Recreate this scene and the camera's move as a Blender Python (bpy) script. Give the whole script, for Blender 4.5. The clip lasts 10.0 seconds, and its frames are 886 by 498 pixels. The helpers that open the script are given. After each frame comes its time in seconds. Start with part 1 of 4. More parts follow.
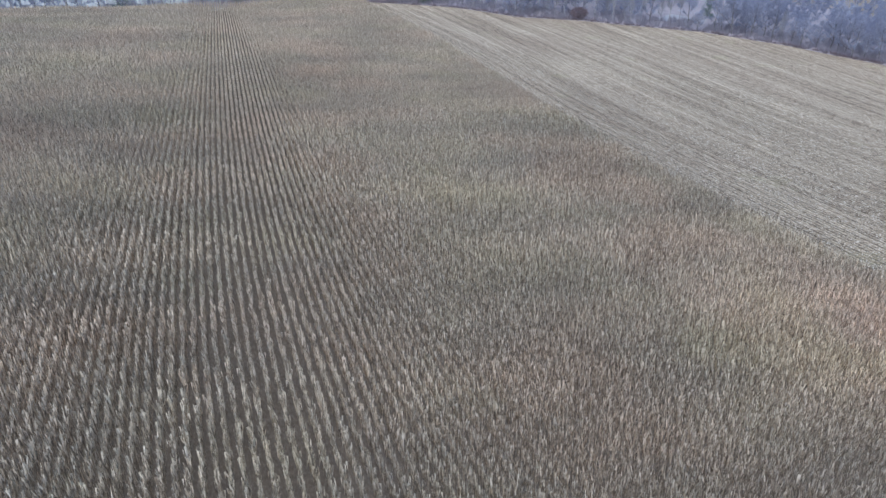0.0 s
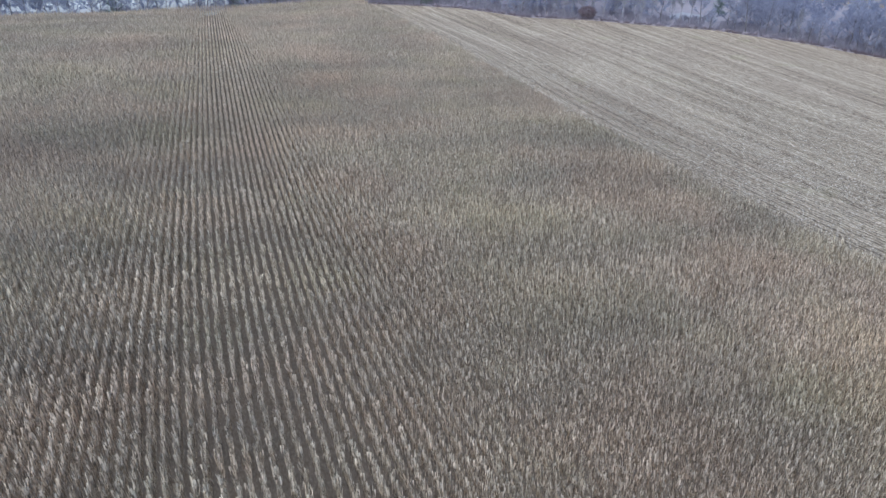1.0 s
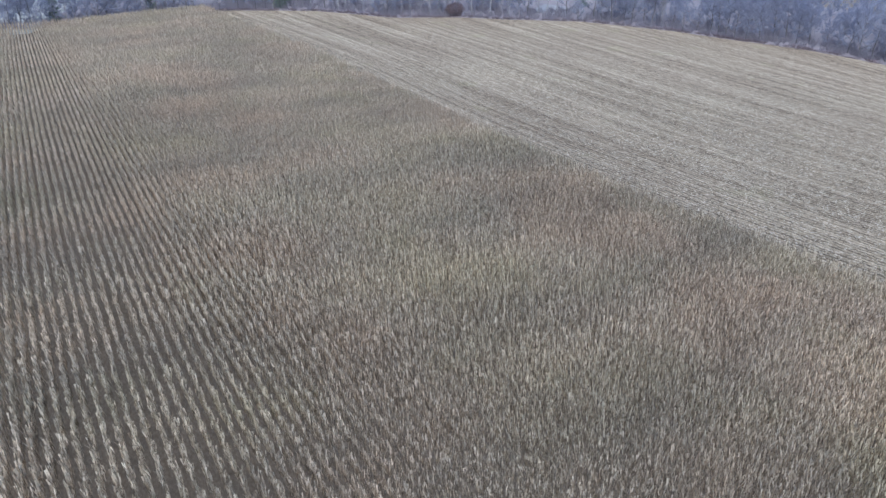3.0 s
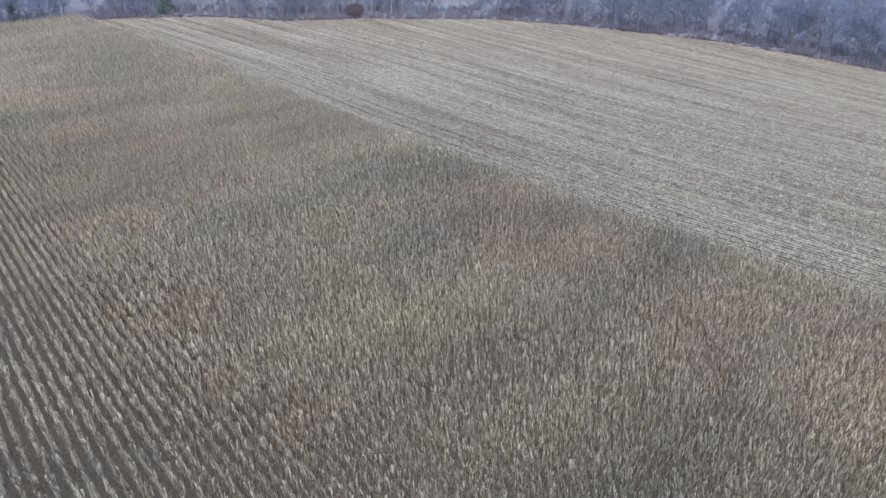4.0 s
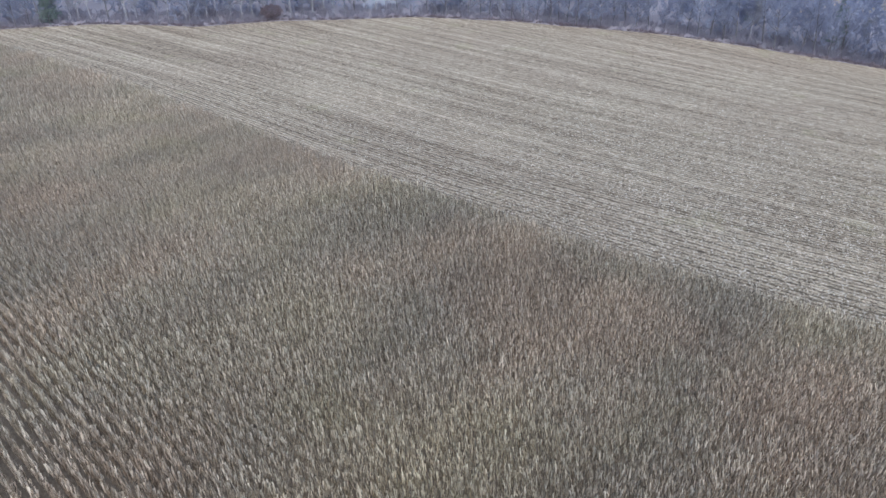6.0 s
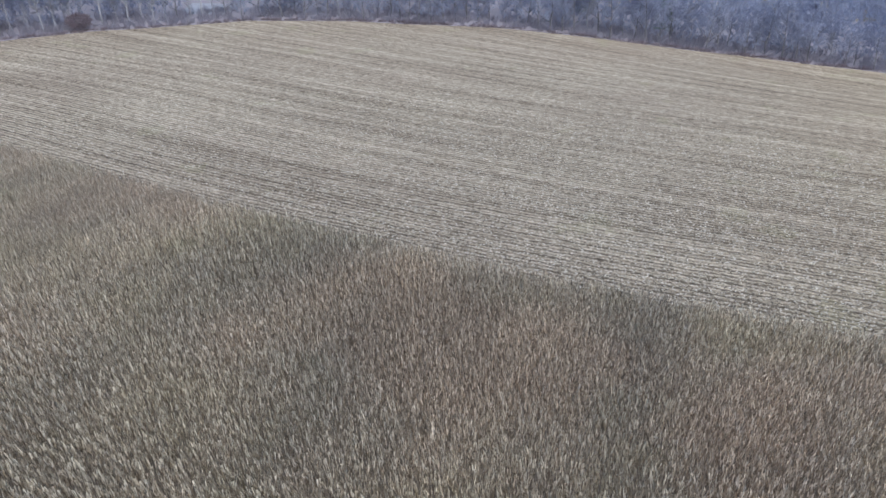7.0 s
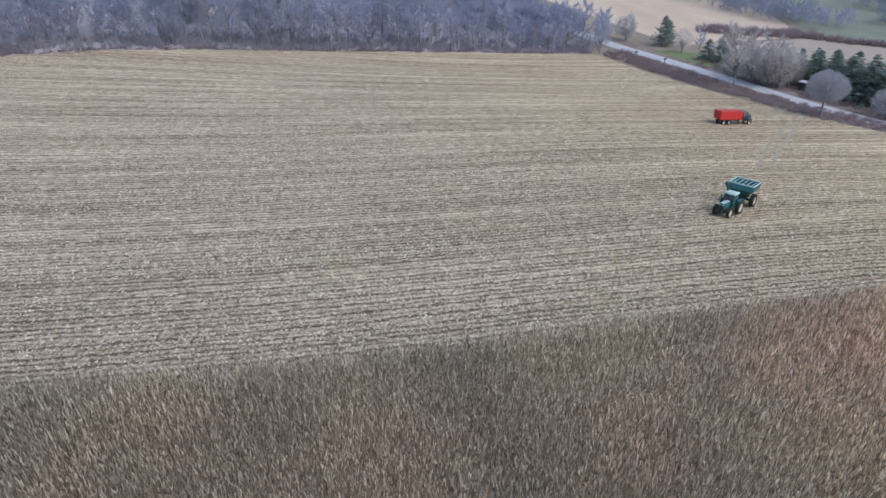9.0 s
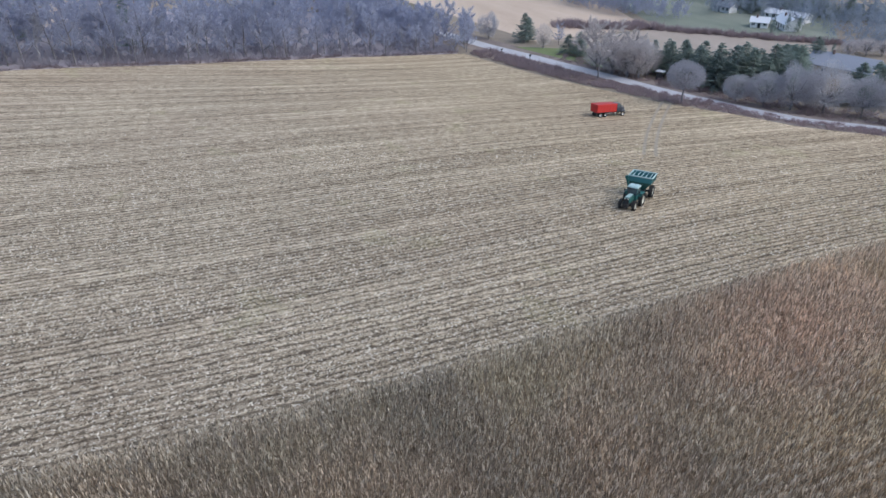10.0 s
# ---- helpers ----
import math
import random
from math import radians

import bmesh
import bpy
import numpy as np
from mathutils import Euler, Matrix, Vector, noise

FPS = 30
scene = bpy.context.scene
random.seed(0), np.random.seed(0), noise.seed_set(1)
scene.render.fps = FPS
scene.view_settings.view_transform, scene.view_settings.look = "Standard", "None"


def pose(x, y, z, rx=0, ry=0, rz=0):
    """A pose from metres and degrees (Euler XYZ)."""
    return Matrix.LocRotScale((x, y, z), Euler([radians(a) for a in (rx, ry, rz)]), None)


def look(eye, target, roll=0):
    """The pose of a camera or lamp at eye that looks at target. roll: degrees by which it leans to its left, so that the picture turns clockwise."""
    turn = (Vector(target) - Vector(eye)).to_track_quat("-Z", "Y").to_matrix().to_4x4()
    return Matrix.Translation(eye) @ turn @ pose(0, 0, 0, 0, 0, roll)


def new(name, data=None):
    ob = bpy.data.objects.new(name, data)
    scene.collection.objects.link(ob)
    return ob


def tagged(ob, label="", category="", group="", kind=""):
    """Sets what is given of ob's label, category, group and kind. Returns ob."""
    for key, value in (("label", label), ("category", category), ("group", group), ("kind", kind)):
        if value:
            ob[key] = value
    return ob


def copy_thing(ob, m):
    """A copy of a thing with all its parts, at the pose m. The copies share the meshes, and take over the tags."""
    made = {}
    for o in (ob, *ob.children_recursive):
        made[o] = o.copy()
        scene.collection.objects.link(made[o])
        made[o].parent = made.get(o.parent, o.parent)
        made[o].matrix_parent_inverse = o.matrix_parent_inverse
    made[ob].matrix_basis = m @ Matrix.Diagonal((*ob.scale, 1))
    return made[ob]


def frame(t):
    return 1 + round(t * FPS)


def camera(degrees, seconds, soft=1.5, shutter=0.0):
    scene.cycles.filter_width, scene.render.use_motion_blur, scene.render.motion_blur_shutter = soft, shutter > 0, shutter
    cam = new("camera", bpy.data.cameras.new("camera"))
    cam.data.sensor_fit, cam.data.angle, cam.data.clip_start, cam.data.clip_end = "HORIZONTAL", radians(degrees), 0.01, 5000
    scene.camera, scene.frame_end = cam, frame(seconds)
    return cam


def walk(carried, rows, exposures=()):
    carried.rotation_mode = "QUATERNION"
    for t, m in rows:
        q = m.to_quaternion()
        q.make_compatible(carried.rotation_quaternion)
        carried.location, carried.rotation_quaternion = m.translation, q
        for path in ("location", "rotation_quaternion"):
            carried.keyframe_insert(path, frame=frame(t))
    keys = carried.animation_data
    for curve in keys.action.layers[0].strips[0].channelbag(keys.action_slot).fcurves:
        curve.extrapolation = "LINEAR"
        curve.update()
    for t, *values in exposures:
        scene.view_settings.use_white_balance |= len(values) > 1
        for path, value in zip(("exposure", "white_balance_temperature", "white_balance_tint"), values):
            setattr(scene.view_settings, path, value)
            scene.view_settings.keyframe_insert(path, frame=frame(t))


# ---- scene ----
cam = camera(66.0, 10.0, soft=1.5)
PATH = [
    (0, (-0.394, -1.041, 31.34), (0.289, 0.624, 30.467), 1.3),
    (0.5, (-1.342, 3.396, 31.355), (-0.649, 5.056, 30.481), 0.9),
    (1, (-2.073, 7.792, 31.374), (-1.376, 9.449, 30.497), 0.6),
    (1.5, (-2.444, 12.113, 31.361), (-1.709, 13.753, 30.484), 0.3),
    (2, (-2.618, 16.655, 31.368), (-1.785, 18.245, 30.487), 0.1),
    (2.5, (-2.427, 21.139, 31.358), (-1.519, 22.685, 30.473), -0.2),
    (3, (-1.991, 25.463, 31.336), (-0.956, 26.926, 30.447), -0.5),
    (3.2, (-1.701, 27.214, 31.33), (-0.609, 28.632, 30.438), -0.6),
    (4.3, (1.044, 36.919, 31.308), (2.303, 38.185, 30.406), -1.3),
    (4.5, (1.63, 38.648, 31.299), (2.893, 39.909, 30.395), -1.4),
    (5, (3.322, 42.898, 31.299), (4.595, 44.142, 30.388), -1.7),
    (5.2, (4.109, 44.531, 31.291), (5.402, 45.753, 30.376), -1.9),
    (6.3, (9.422, 53.398, 31.185), (10.856, 54.433, 30.253), -1.7),
    (6.5, (10.455, 54.932, 31.152), (11.934, 55.899, 30.215), -1.8),
    (7, (13.154, 58.709, 30.995), (14.752, 59.448, 30.047), -1.6),
    (7.5, (15.911, 62.262, 30.846), (17.575, 62.824, 29.891), -1.5),
    (8, (18.588, 65.402, 30.799), (20.29, 65.832, 29.84), -1.4),
    (8.5, (21.388, 68.203, 30.777), (23.135, 68.32, 29.811), -1.1),
    (9, (24.145, 71.022, 30.807), (25.873, 70.747, 29.838), -0.6),
    (9.5, (26.848, 73.656, 30.93), (28.526, 73.162, 29.961), -0.4),
    (10, (29.324, 75.856, 31.099), (30.948, 75.209, 30.126), -0.2),
]
walk(cam, [(t, look(eye, target, roll)) for t, eye, target, roll in PATH], exposures=[(0, 0.54, 5880, 9.5), (5, 0.54, 5920, 9.5), (8, 0.48, 6250, 9.5), (10, 0.47, 6320, 10)])

# ---- world, sun ----
SUN_EL, SUN_ROT = radians(45), radians(225)
world = bpy.data.worlds.new("overcast_sky")
scene.world = world
world.use_nodes = True
wn = world.node_tree.nodes
sky = wn.new("ShaderNodeTexSky")
sky.sky_type, sky.sun_disc = "NISHITA", False
sky.sun_elevation, sky.sun_rotation = SUN_EL, SUN_ROT
sky.air_density, sky.dust_density, sky.ozone_density = 1.0, 1.5, 2.0
world.node_tree.links.new(sky.outputs["Color"], wn["Background"].inputs["Color"])
wn["Background"].inputs["Strength"].default_value = 0.15
sun_data = bpy.data.lights.new("sun", "SUN")
sun_data.energy, sun_data.angle, sun_data.color = 1.4, radians(80), (1.0, 0.97, 0.93)
sun = new("sun", sun_data)
sun.matrix_world = look((0, 0, 200), (0 - 200 * math.sin(SUN_ROT) / math.tan(SUN_EL), -200 * math.cos(SUN_ROT) / math.tan(SUN_EL), 0))


# ---- materials ----
class Nodes:
    """Short hand for a node material."""

    def __init__(self, name, rough=0.9, metal=0.0, spec=0.2):
        self.mat = bpy.data.materials.new(name)
        self.mat.use_nodes = True
        self.tree = self.mat.node_tree
        self.bsdf = self.tree.nodes["Principled BSDF"]
        self.bsdf.inputs["Roughness"].default_value = rough
        self.bsdf.inputs["Metallic"].default_value = metal
        self.bsdf.inputs["Specular IOR Level"].default_value = spec

    def link(self, a, b):
        self.tree.links.new(a, b)

    def add(self, kind, **values):
        n = self.tree.nodes.new(kind)
        for key, v in values.items():
            s = n.inputs[key.replace("_", " ")]
            if hasattr(v, "is_output"):
                self.link(v, s)
            else:
                s.default_value = v
        return n

    def coords(self, kind="Object"):
        return self.tree.nodes.new("ShaderNodeTexCoord").outputs[kind]

    def noise(self, vec, scale, detail=3.0, rough=0.55):
        return self.add("ShaderNodeTexNoise", Vector=vec, Scale=scale, Detail=detail, Roughness=rough).outputs["Fac"]

    def stretched(self, vec, sx, sy, sz=1.0):
        n = self.add("ShaderNodeMapping", Vector=vec)
        n.inputs["Scale"].default_value = (sx, sy, sz)
        return n.outputs["Vector"]

    def math(self, op, a, b=0.0):
        n = self.tree.nodes.new("ShaderNodeMath")
        n.operation = op
        for s, v in zip(n.inputs, (a, b)):
            if hasattr(v, "is_output"):
                self.link(v, s)
            else:
                s.default_value = v
        return n.outputs[0]

    def ramp(self, fac, *stops):
        n = self.add("ShaderNodeValToRGB", Fac=fac)
        e = n.color_ramp.elements
        while len(e) < len(stops):
            e.new(0.5)
        for el, (at, c) in zip(e, stops):
            el.position, el.color = at, (*c, 1)
        return n.outputs["Color"]

    def mix(self, fac, a, b, kind="MIX"):
        n = self.tree.nodes.new("ShaderNodeMix")
        n.data_type, n.blend_type = "RGBA", kind
        for s, v in zip((n.inputs[0], n.inputs[6], n.inputs[7]), (fac, a, b)):
            if hasattr(v, "is_output"):
                self.link(v, s)
            elif isinstance(v, tuple):
                s.default_value = (*v, 1)
            else:
                s.default_value = v
        return n.outputs[2]

    def bump(self, height, strength=0.5, dist=0.05):
        n = self.add("ShaderNodeBump", Height=height, Strength=strength, Distance=dist)
        self.link(n.outputs["Normal"], self.bsdf.inputs["Normal"])

    def done(self, colour):
        if hasattr(colour, "is_output"):
            self.link(colour, self.bsdf.inputs["Base Color"])
        else:
            self.bsdf.inputs["Base Color"].default_value = (*colour, 1)
        return self.mat

    def thin(self, colour, share):
        """A leaf or twig that lets that share of the light through."""
        self.done(colour)
        passing = self.add("ShaderNodeBsdfTranslucent", Color=colour)
        blend = self.tree.nodes.new("ShaderNodeMixShader")
        blend.inputs[0].default_value = share
        self.link(self.bsdf.outputs[0], blend.inputs[1])
        self.link(passing.outputs[0], blend.inputs[2])
        self.link(blend.outputs[0], self.tree.nodes["Material Output"].inputs["Surface"])
        return self.mat

    def island(self):
        return self.tree.nodes.new("ShaderNodeNewGeometry").outputs["Random Per Island"]

    def per_object(self):
        return self.tree.nodes.new("ShaderNodeObjectInfo").outputs["Random"]


ROW_WIDTH = 0.762


def m_corn(name, stops):
    k = Nodes(name, 0.75, spec=0.25)
    c = k.ramp(k.island(), *stops)
    o = k.coords()
    # wavy bands: shading of the rolling canopy put into the leaf colour
    patch = k.ramp(k.noise(k.stretched(o, 0.45, 1.3), 0.06, 4), (0.34, (0.80, 0.80, 0.80)), (0.62, (1.12, 1.09, 1.05)))
    c = k.mix(1.0, c, patch, "MULTIPLY")
    hue = k.ramp(k.noise(o, 0.045, 3), (0.36, (1.04, 0.985, 0.965)), (0.5, (1.0, 1.0, 1.0)), (0.66, (1.0, 1.01, 0.95)))
    c = k.mix(1.0, c, hue, "MULTIPLY")
    rusty = k.ramp(k.noise(k.stretched(o, 0.6, 1.0), 0.12, 3), (0.66, (1.0, 1.0, 1.0)), (0.74, (1.045, 0.985, 0.94)))
    c = k.mix(1.0, c, rusty, "MULTIPLY")
    # extra brightness put into the colour towards the south-east, with a russet tinge
    xyz = k.add("ShaderNodeSeparateXYZ", Vector=o).outputs
    across = k.math("SUBTRACT", k.math("ADD", 76.0, k.math("MULTIPLY", k.noise(o, 0.08, 3), 20.0)), k.math("ADD", k.math("MULTIPLY", xyz[0], 0.5), xyz[1]))
    stand = k.math("MULTIPLY", k.math("MINIMUM", k.math("MAXIMUM", k.math("DIVIDE", across, 25.0), 0.0), 1.0), k.math("MINIMUM", k.math("MAXIMUM", k.math("DIVIDE", k.math("SUBTRACT", xyz[0], 39.0), 22.0), 0.0), 1.0))
    c = k.mix(stand, c, k.mix(1.0, c, (1.285, 1.20, 1.19), "MULTIPLY"))
    green = k.math("GREATER_THAN", k.noise(o, 0.09, 4), 0.61)
    c = k.mix(k.math("MULTIPLY", green, 0.06), c, (0.28, 0.28, 0.13))
    return k.thin(c, 0.2)


def m_corn_soil():
    k = Nodes("corn_row_soil", 0.95, spec=0.1)
    uv = k.coords("UV")
    o = k.coords()
    litter = k.noise(k.stretched(uv, 6.0, 2.5), 1.0, 5, 0.7)
    c = k.ramp(litter, (0.3, (0.20, 0.16, 0.118)), (0.55, (0.31, 0.256, 0.194)), (0.75, (0.46, 0.39, 0.298)))
    c = k.mix(k.noise(o, 0.05, 3), c, k.mix(1.0, c, (0.80, 0.79, 0.77), "MULTIPLY"))
    k.bump(litter, 0.6, 0.08)
    return k.done(c)


def m_stubble():
    k = Nodes("corn_stubble_ground", 0.95, spec=0.1)
    uv = k.coords("UV")
    o = k.coords()
    sep = k.add("ShaderNodeSeparateXYZ", Vector=uv).outputs
    wob = k.math("MULTIPLY", k.math("SUBTRACT", k.noise(k.stretched(uv, 0.5, 0.3), 1.0, 4, 0.75), 0.5), 1.2)
    u = k.math("ADD", sep[0], wob)
    row = k.math("ABSOLUTE", k.math("SINE", k.math("MULTIPLY", u, math.pi / ROW_WIDTH)))
    pair = k.math("ABSOLUTE", k.math("SINE", k.math("MULTIPLY", u, math.pi / (3 * ROW_WIDTH))))
    gaps = k.noise(k.stretched(uv, 0.8, 0.35), 1.0, 4, 0.7)
    band = k.noise(k.stretched(uv, 0.42, 0.012), 1.0, 4, 0.65)
    streak = k.noise(k.stretched(uv, 1.9, 0.75), 1.0, 5, 0.78)
    speck = k.noise(k.stretched(uv, 4.0, 2.6), 1.0, 5, 0.9)
    f = k.math("MULTIPLY", speck, 0.78)
    f = k.math("ADD", f, k.math("MULTIPLY", k.math("MULTIPLY", k.math("ADD", k.math("MULTIPLY", row, 0.7), k.math("MULTIPLY", pair, 0.2)), gaps), 0.27))
    f = k.math("ADD", f, k.math("MULTIPLY", streak, 0.46))
    f = k.math("ADD", f, k.math("MULTIPLY", k.math("SUBTRACT", band, 0.5), 0.32))
    f = k.math("ADD", k.math("MULTIPLY", f, 0.9), 0.07)
    c = k.ramp(f, (0.578, (0.082, 0.066, 0.05)), (0.655, (0.258, 0.216, 0.165)), (0.738, (0.455, 0.394, 0.309)), (0.87, (0.77, 0.70, 0.567)))
    # dark dashes between stub rows: bare soil and stubble shadow put into the colour
    near_edge = k.math("MULTIPLY", k.math("MAXIMUM", k.math("SUBTRACT", 1.0, k.math("DIVIDE", sep[0], 32.0)), 0.0), 0.06)
    dash = k.ramp(k.math("ADD", near_edge, k.noise(k.stretched(uv, 1.1, 1.3), 1.0, 5, 0.85)), (0.45, (0, 0, 0)), (0.52, (1, 1, 1)))
    double = k.ramp(k.math("ABSOLUTE", k.math("SINE", k.math("MULTIPLY", k.math("ADD", u, wob), math.pi / (2 * ROW_WIDTH)))), (0.45, (0.06, 0.06, 0.06)), (0.85, (1, 1, 1)))
    fade = k.ramp(k.noise(o, 0.045, 3), (0.38, (0.35, 0.35, 0.35)), (0.6, (1, 1, 1)))
    xyz = k.add("ShaderNodeSeparateXYZ", Vector=o).outputs
    inland = k.math("DIVIDE", k.math("SUBTRACT", k.math("ADD", xyz[1], 88.0), k.math("MULTIPLY", xyz[0], 0.41)), 9.0)
    inland = k.math("MINIMUM", k.math("MAXIMUM", inland, 0.12), 1.0)
    low = k.ramp(row, (0.45, (1, 1, 1)), (0.9, (0, 0, 0)))
    c = k.mix(k.math("MULTIPLY", k.math("MULTIPLY", k.math("MULTIPLY", k.math("MULTIPLY", dash, low), double), k.math("GREATER_THAN", sep[0], 1.3)), k.math("MULTIPLY", k.math("MULTIPLY", fade, inland), 0.70)), c, (0.08, 0.064, 0.05))
    c = k.mix(1.0, c, k.ramp(k.noise(o, 0.03, 4), (0.3, (1.05, 0.986, 0.91)), (0.7, (1.18, 1.136, 1.042))), "MULTIPLY")
    south = k.math("MINIMUM", k.math("MAXIMUM", k.math("DIVIDE", k.math("SUBTRACT", 72.0, xyz[1]), 60.0), 0.0), 1.0)
    c = k.mix(south, c, k.mix(1.0, c, (1.03, 1.0, 0.94), "MULTIPLY"))
    weeds = k.math("GREATER_THAN", k.noise(o, 0.12, 4), 0.65)
    c = k.mix(k.math("MULTIPLY", weeds, 0.14), c, (0.34, 0.34, 0.15))
    k.bump(f, 0.8, 0.15)
    return k.done(c)


def m_litter():
    k = Nodes("corn_litter", 0.8, spec=0.2)
    return k.done(k.ramp(k.island(), (0.0, (0.07, 0.055, 0.04)), (0.36, (0.22, 0.18, 0.13)), (0.66, (0.56, 0.48, 0.365)), (1.0, (0.90, 0.83, 0.68))))


def m_ground():
    k = Nodes("winter_grass_ground", 0.95, spec=0.1)
    o = k.coords()
    c = k.ramp(k.noise(o, 0.02, 5), (0.35, (0.30, 0.25, 0.20)), (0.55, (0.38, 0.32, 0.25)), (0.7, (0.24, 0.22, 0.16)))
    c = k.mix(k.noise(o, 0.6, 5, 0.7), c, k.mix(1.0, c, (0.55, 0.55, 0.55), "MULTIPLY"))
    k.bump(k.noise(o, 1.2, 4), 0.5, 0.2)
    return k.done(c)


def m_field(name, a, b, scale=0.03):
    k = Nodes(name, 0.95, spec=0.1)
    o = k.coords()
    c = k.ramp(k.noise(k.stretched(o, 0.5, 1.6), scale, 5, 0.65), (0.35, a), (0.65, b))
    c = k.mix(k.math("MULTIPLY", k.noise(o, 0.9, 4, 0.7), 0.6), c, k.mix(1.0, c, (0.6, 0.6, 0.6), "MULTIPLY"))
    k.bump(k.noise(o, 1.0, 3), 0.4, 0.2)
    return k.done(c)


def m_plain(name, colour, rough=0.5, metal=0.0, spec=0.4, vary=0.25, scale=4.0):
    k = Nodes(name, rough, metal, spec)
    o = k.coords()
    dark = tuple(v * (1 - vary) for v in colour)
    c = k.mix(k.noise(o, scale, 5, 0.7), dark, colour)
    k.bump(k.noise(o, scale * 6, 3), 0.08, 0.01)
    return k.done(c)


def m_twig(name, a, b):
    """Fine twigs or needles, set translucent so that crowns look softer and brighter inside."""
    k = Nodes(name, 0.85, spec=0.1)
    c = k.ramp(k.island(), (0.0, a), (1.0, b))
    c = k.mix(k.per_object(), c, k.mix(1.0, c, (0.80, 0.81, 0.85), "MULTIPLY"))
    return k.thin(c, 0.6)


def m_bark(name, a, b):
    k = Nodes(name, 0.9, spec=0.15)
    o = k.coords()
    c = k.ramp(k.noise(k.stretched(o, 1, 1, 0.25), 5.0, 5, 0.7), (0.3, a), (0.7, b))
    k.bump(k.noise(k.stretched(o, 1, 1, 0.2), 12.0, 4), 0.5, 0.03)
    return k.done(c)


M = {
    "corn": m_corn("dry_corn_leaf", ((0.0, (0.19, 0.157, 0.12)), (0.25, (0.305, 0.255, 0.196)), (0.5, (0.49, 0.424, 0.33)), (1.0, (0.79, 0.715, 0.585)))),
    "corn_soft": m_corn("dry_corn_leaf_bunch", ((0.0, (0.285, 0.24, 0.188)), (0.33, (0.40, 0.342, 0.268)), (0.66, (0.525, 0.458, 0.365)), (1.0, (0.69, 0.615, 0.498)))),
    "soil": m_corn_soil(), "stubble": m_stubble(), "litter": m_litter(), "ground": m_ground(),
    "tan": m_field("dry_grass_meadow", (0.54, 0.42, 0.32), (0.64, 0.515, 0.405)),
    "tan2": m_field("harvested_far_field", (0.38, 0.32, 0.265), (0.46, 0.39, 0.33)),
    "track": m_field("crushed_straw", (0.34, 0.292, 0.225), (0.45, 0.39, 0.30), 0.8),
    "lawn": m_field("green_lawn", (0.19, 0.235, 0.11), (0.25, 0.29, 0.15), 0.08),
    "pasture": m_field("dull_green_pasture", (0.215, 0.24, 0.19), (0.29, 0.31, 0.25)),
    "pasture_pale": m_field("pale_winter_meadow", (0.52, 0.52, 0.47), (0.66, 0.66, 0.61)),
    "verge": m_field("rough_brown_verge", (0.22, 0.18, 0.16), (0.32, 0.27, 0.24), 0.2),
    "road": m_field("worn_asphalt", (0.46, 0.46, 0.48), (0.56, 0.56, 0.58), 0.4),
    # floor colour raised so that bounced light brightens the wood's shade
    "forest_floor": m_field("dead_leaf_forest_floor", (0.36, 0.33, 0.345), (0.44, 0.40, 0.415), 0.15),
    "gravel": m_field("pale_gravel", (0.42, 0.42, 0.44), (0.52, 0.52, 0.54), 0.3),
    # base colour lifted and blued to stand in for distance haze
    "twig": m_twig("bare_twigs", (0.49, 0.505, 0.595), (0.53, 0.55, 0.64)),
    "twig_grey": m_twig("grey_bare_twigs", (0.44, 0.432, 0.455), (0.57, 0.56, 0.58)),
    # brown twigs, lightened so that haze sits in their colour
    "twig_brown": m_twig("brown_bare_twigs", (0.60, 0.55, 0.53), (0.70, 0.645, 0.615)),
    # far copy of the twigs, darker, with blue distance haze put into the colour
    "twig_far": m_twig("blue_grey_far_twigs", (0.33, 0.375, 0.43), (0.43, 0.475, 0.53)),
    "mauve": m_twig("mauve_undergrowth", (0.44, 0.405, 0.425), (0.56, 0.52, 0.54)),
    "brush": m_twig("reddish_brush", (0.28, 0.22, 0.225), (0.43, 0.345, 0.35)),
    "edge_brush": m_twig("russet_field_edge_brush", (0.28, 0.22, 0.22), (0.40, 0.32, 0.32)),
    "bark": m_bark("grey_bark", (0.13, 0.122, 0.128), (0.25, 0.238, 0.245)),
    "pale_bark": m_bark("pale_bark", (0.27, 0.265, 0.28), (0.44, 0.43, 0.44)),
    # needles much lighter than real foliage: haze put into the base colour
    "needle": m_twig("conifer_needles", (0.25, 0.305, 0.27), (0.37, 0.43, 0.375)),
}


# ---- the lie of the land ----
def soft_clamp(v, lo, hi, w):
    v = lo + w * np.logaddexp(0, (np.asarray(v, float) - lo) / w)
    return hi - w * np.logaddexp(0, (hi - v) / w)


SWELLS = ((-0.9, 1.6, 0.8, 0.576), (-0.2, 0.6, 0.7, -0.971), (0.2, -0.3, 0.6, 0.268), (0.9, -1, 0.7, -1.608), (1.5, -0.6, 0.7, -2.782), (1.6, 0.5, 0.7, 2.24), (-0.5, 1.95, 0.6, -1.3))


def height(x, y):
    """The ground's height: a hillside that falls to the valley in the south-east."""
    X = (soft_clamp(x, -110, 250, 12) - 80) / 100
    Y = (soft_clamp(y, -90, 300, 12) - 80) / 100
    z = -3.467 -5.597 * X +3.514 * Y +1.087 * X * X +1.532 * X * Y -1.588 * Y * Y
    z = z +0.238 * X * X * Y +1.529 * X * Y * Y +0.576 * Y ** 3 +0.158 * X ** 3
    for cx, cy, wide, rise in SWELLS:
        z = z + rise * np.exp(-((X - cx) ** 2 + (Y - cy) ** 2) / wide ** 2)
    return soft_clamp(z, -21.5, 30, 1.0)


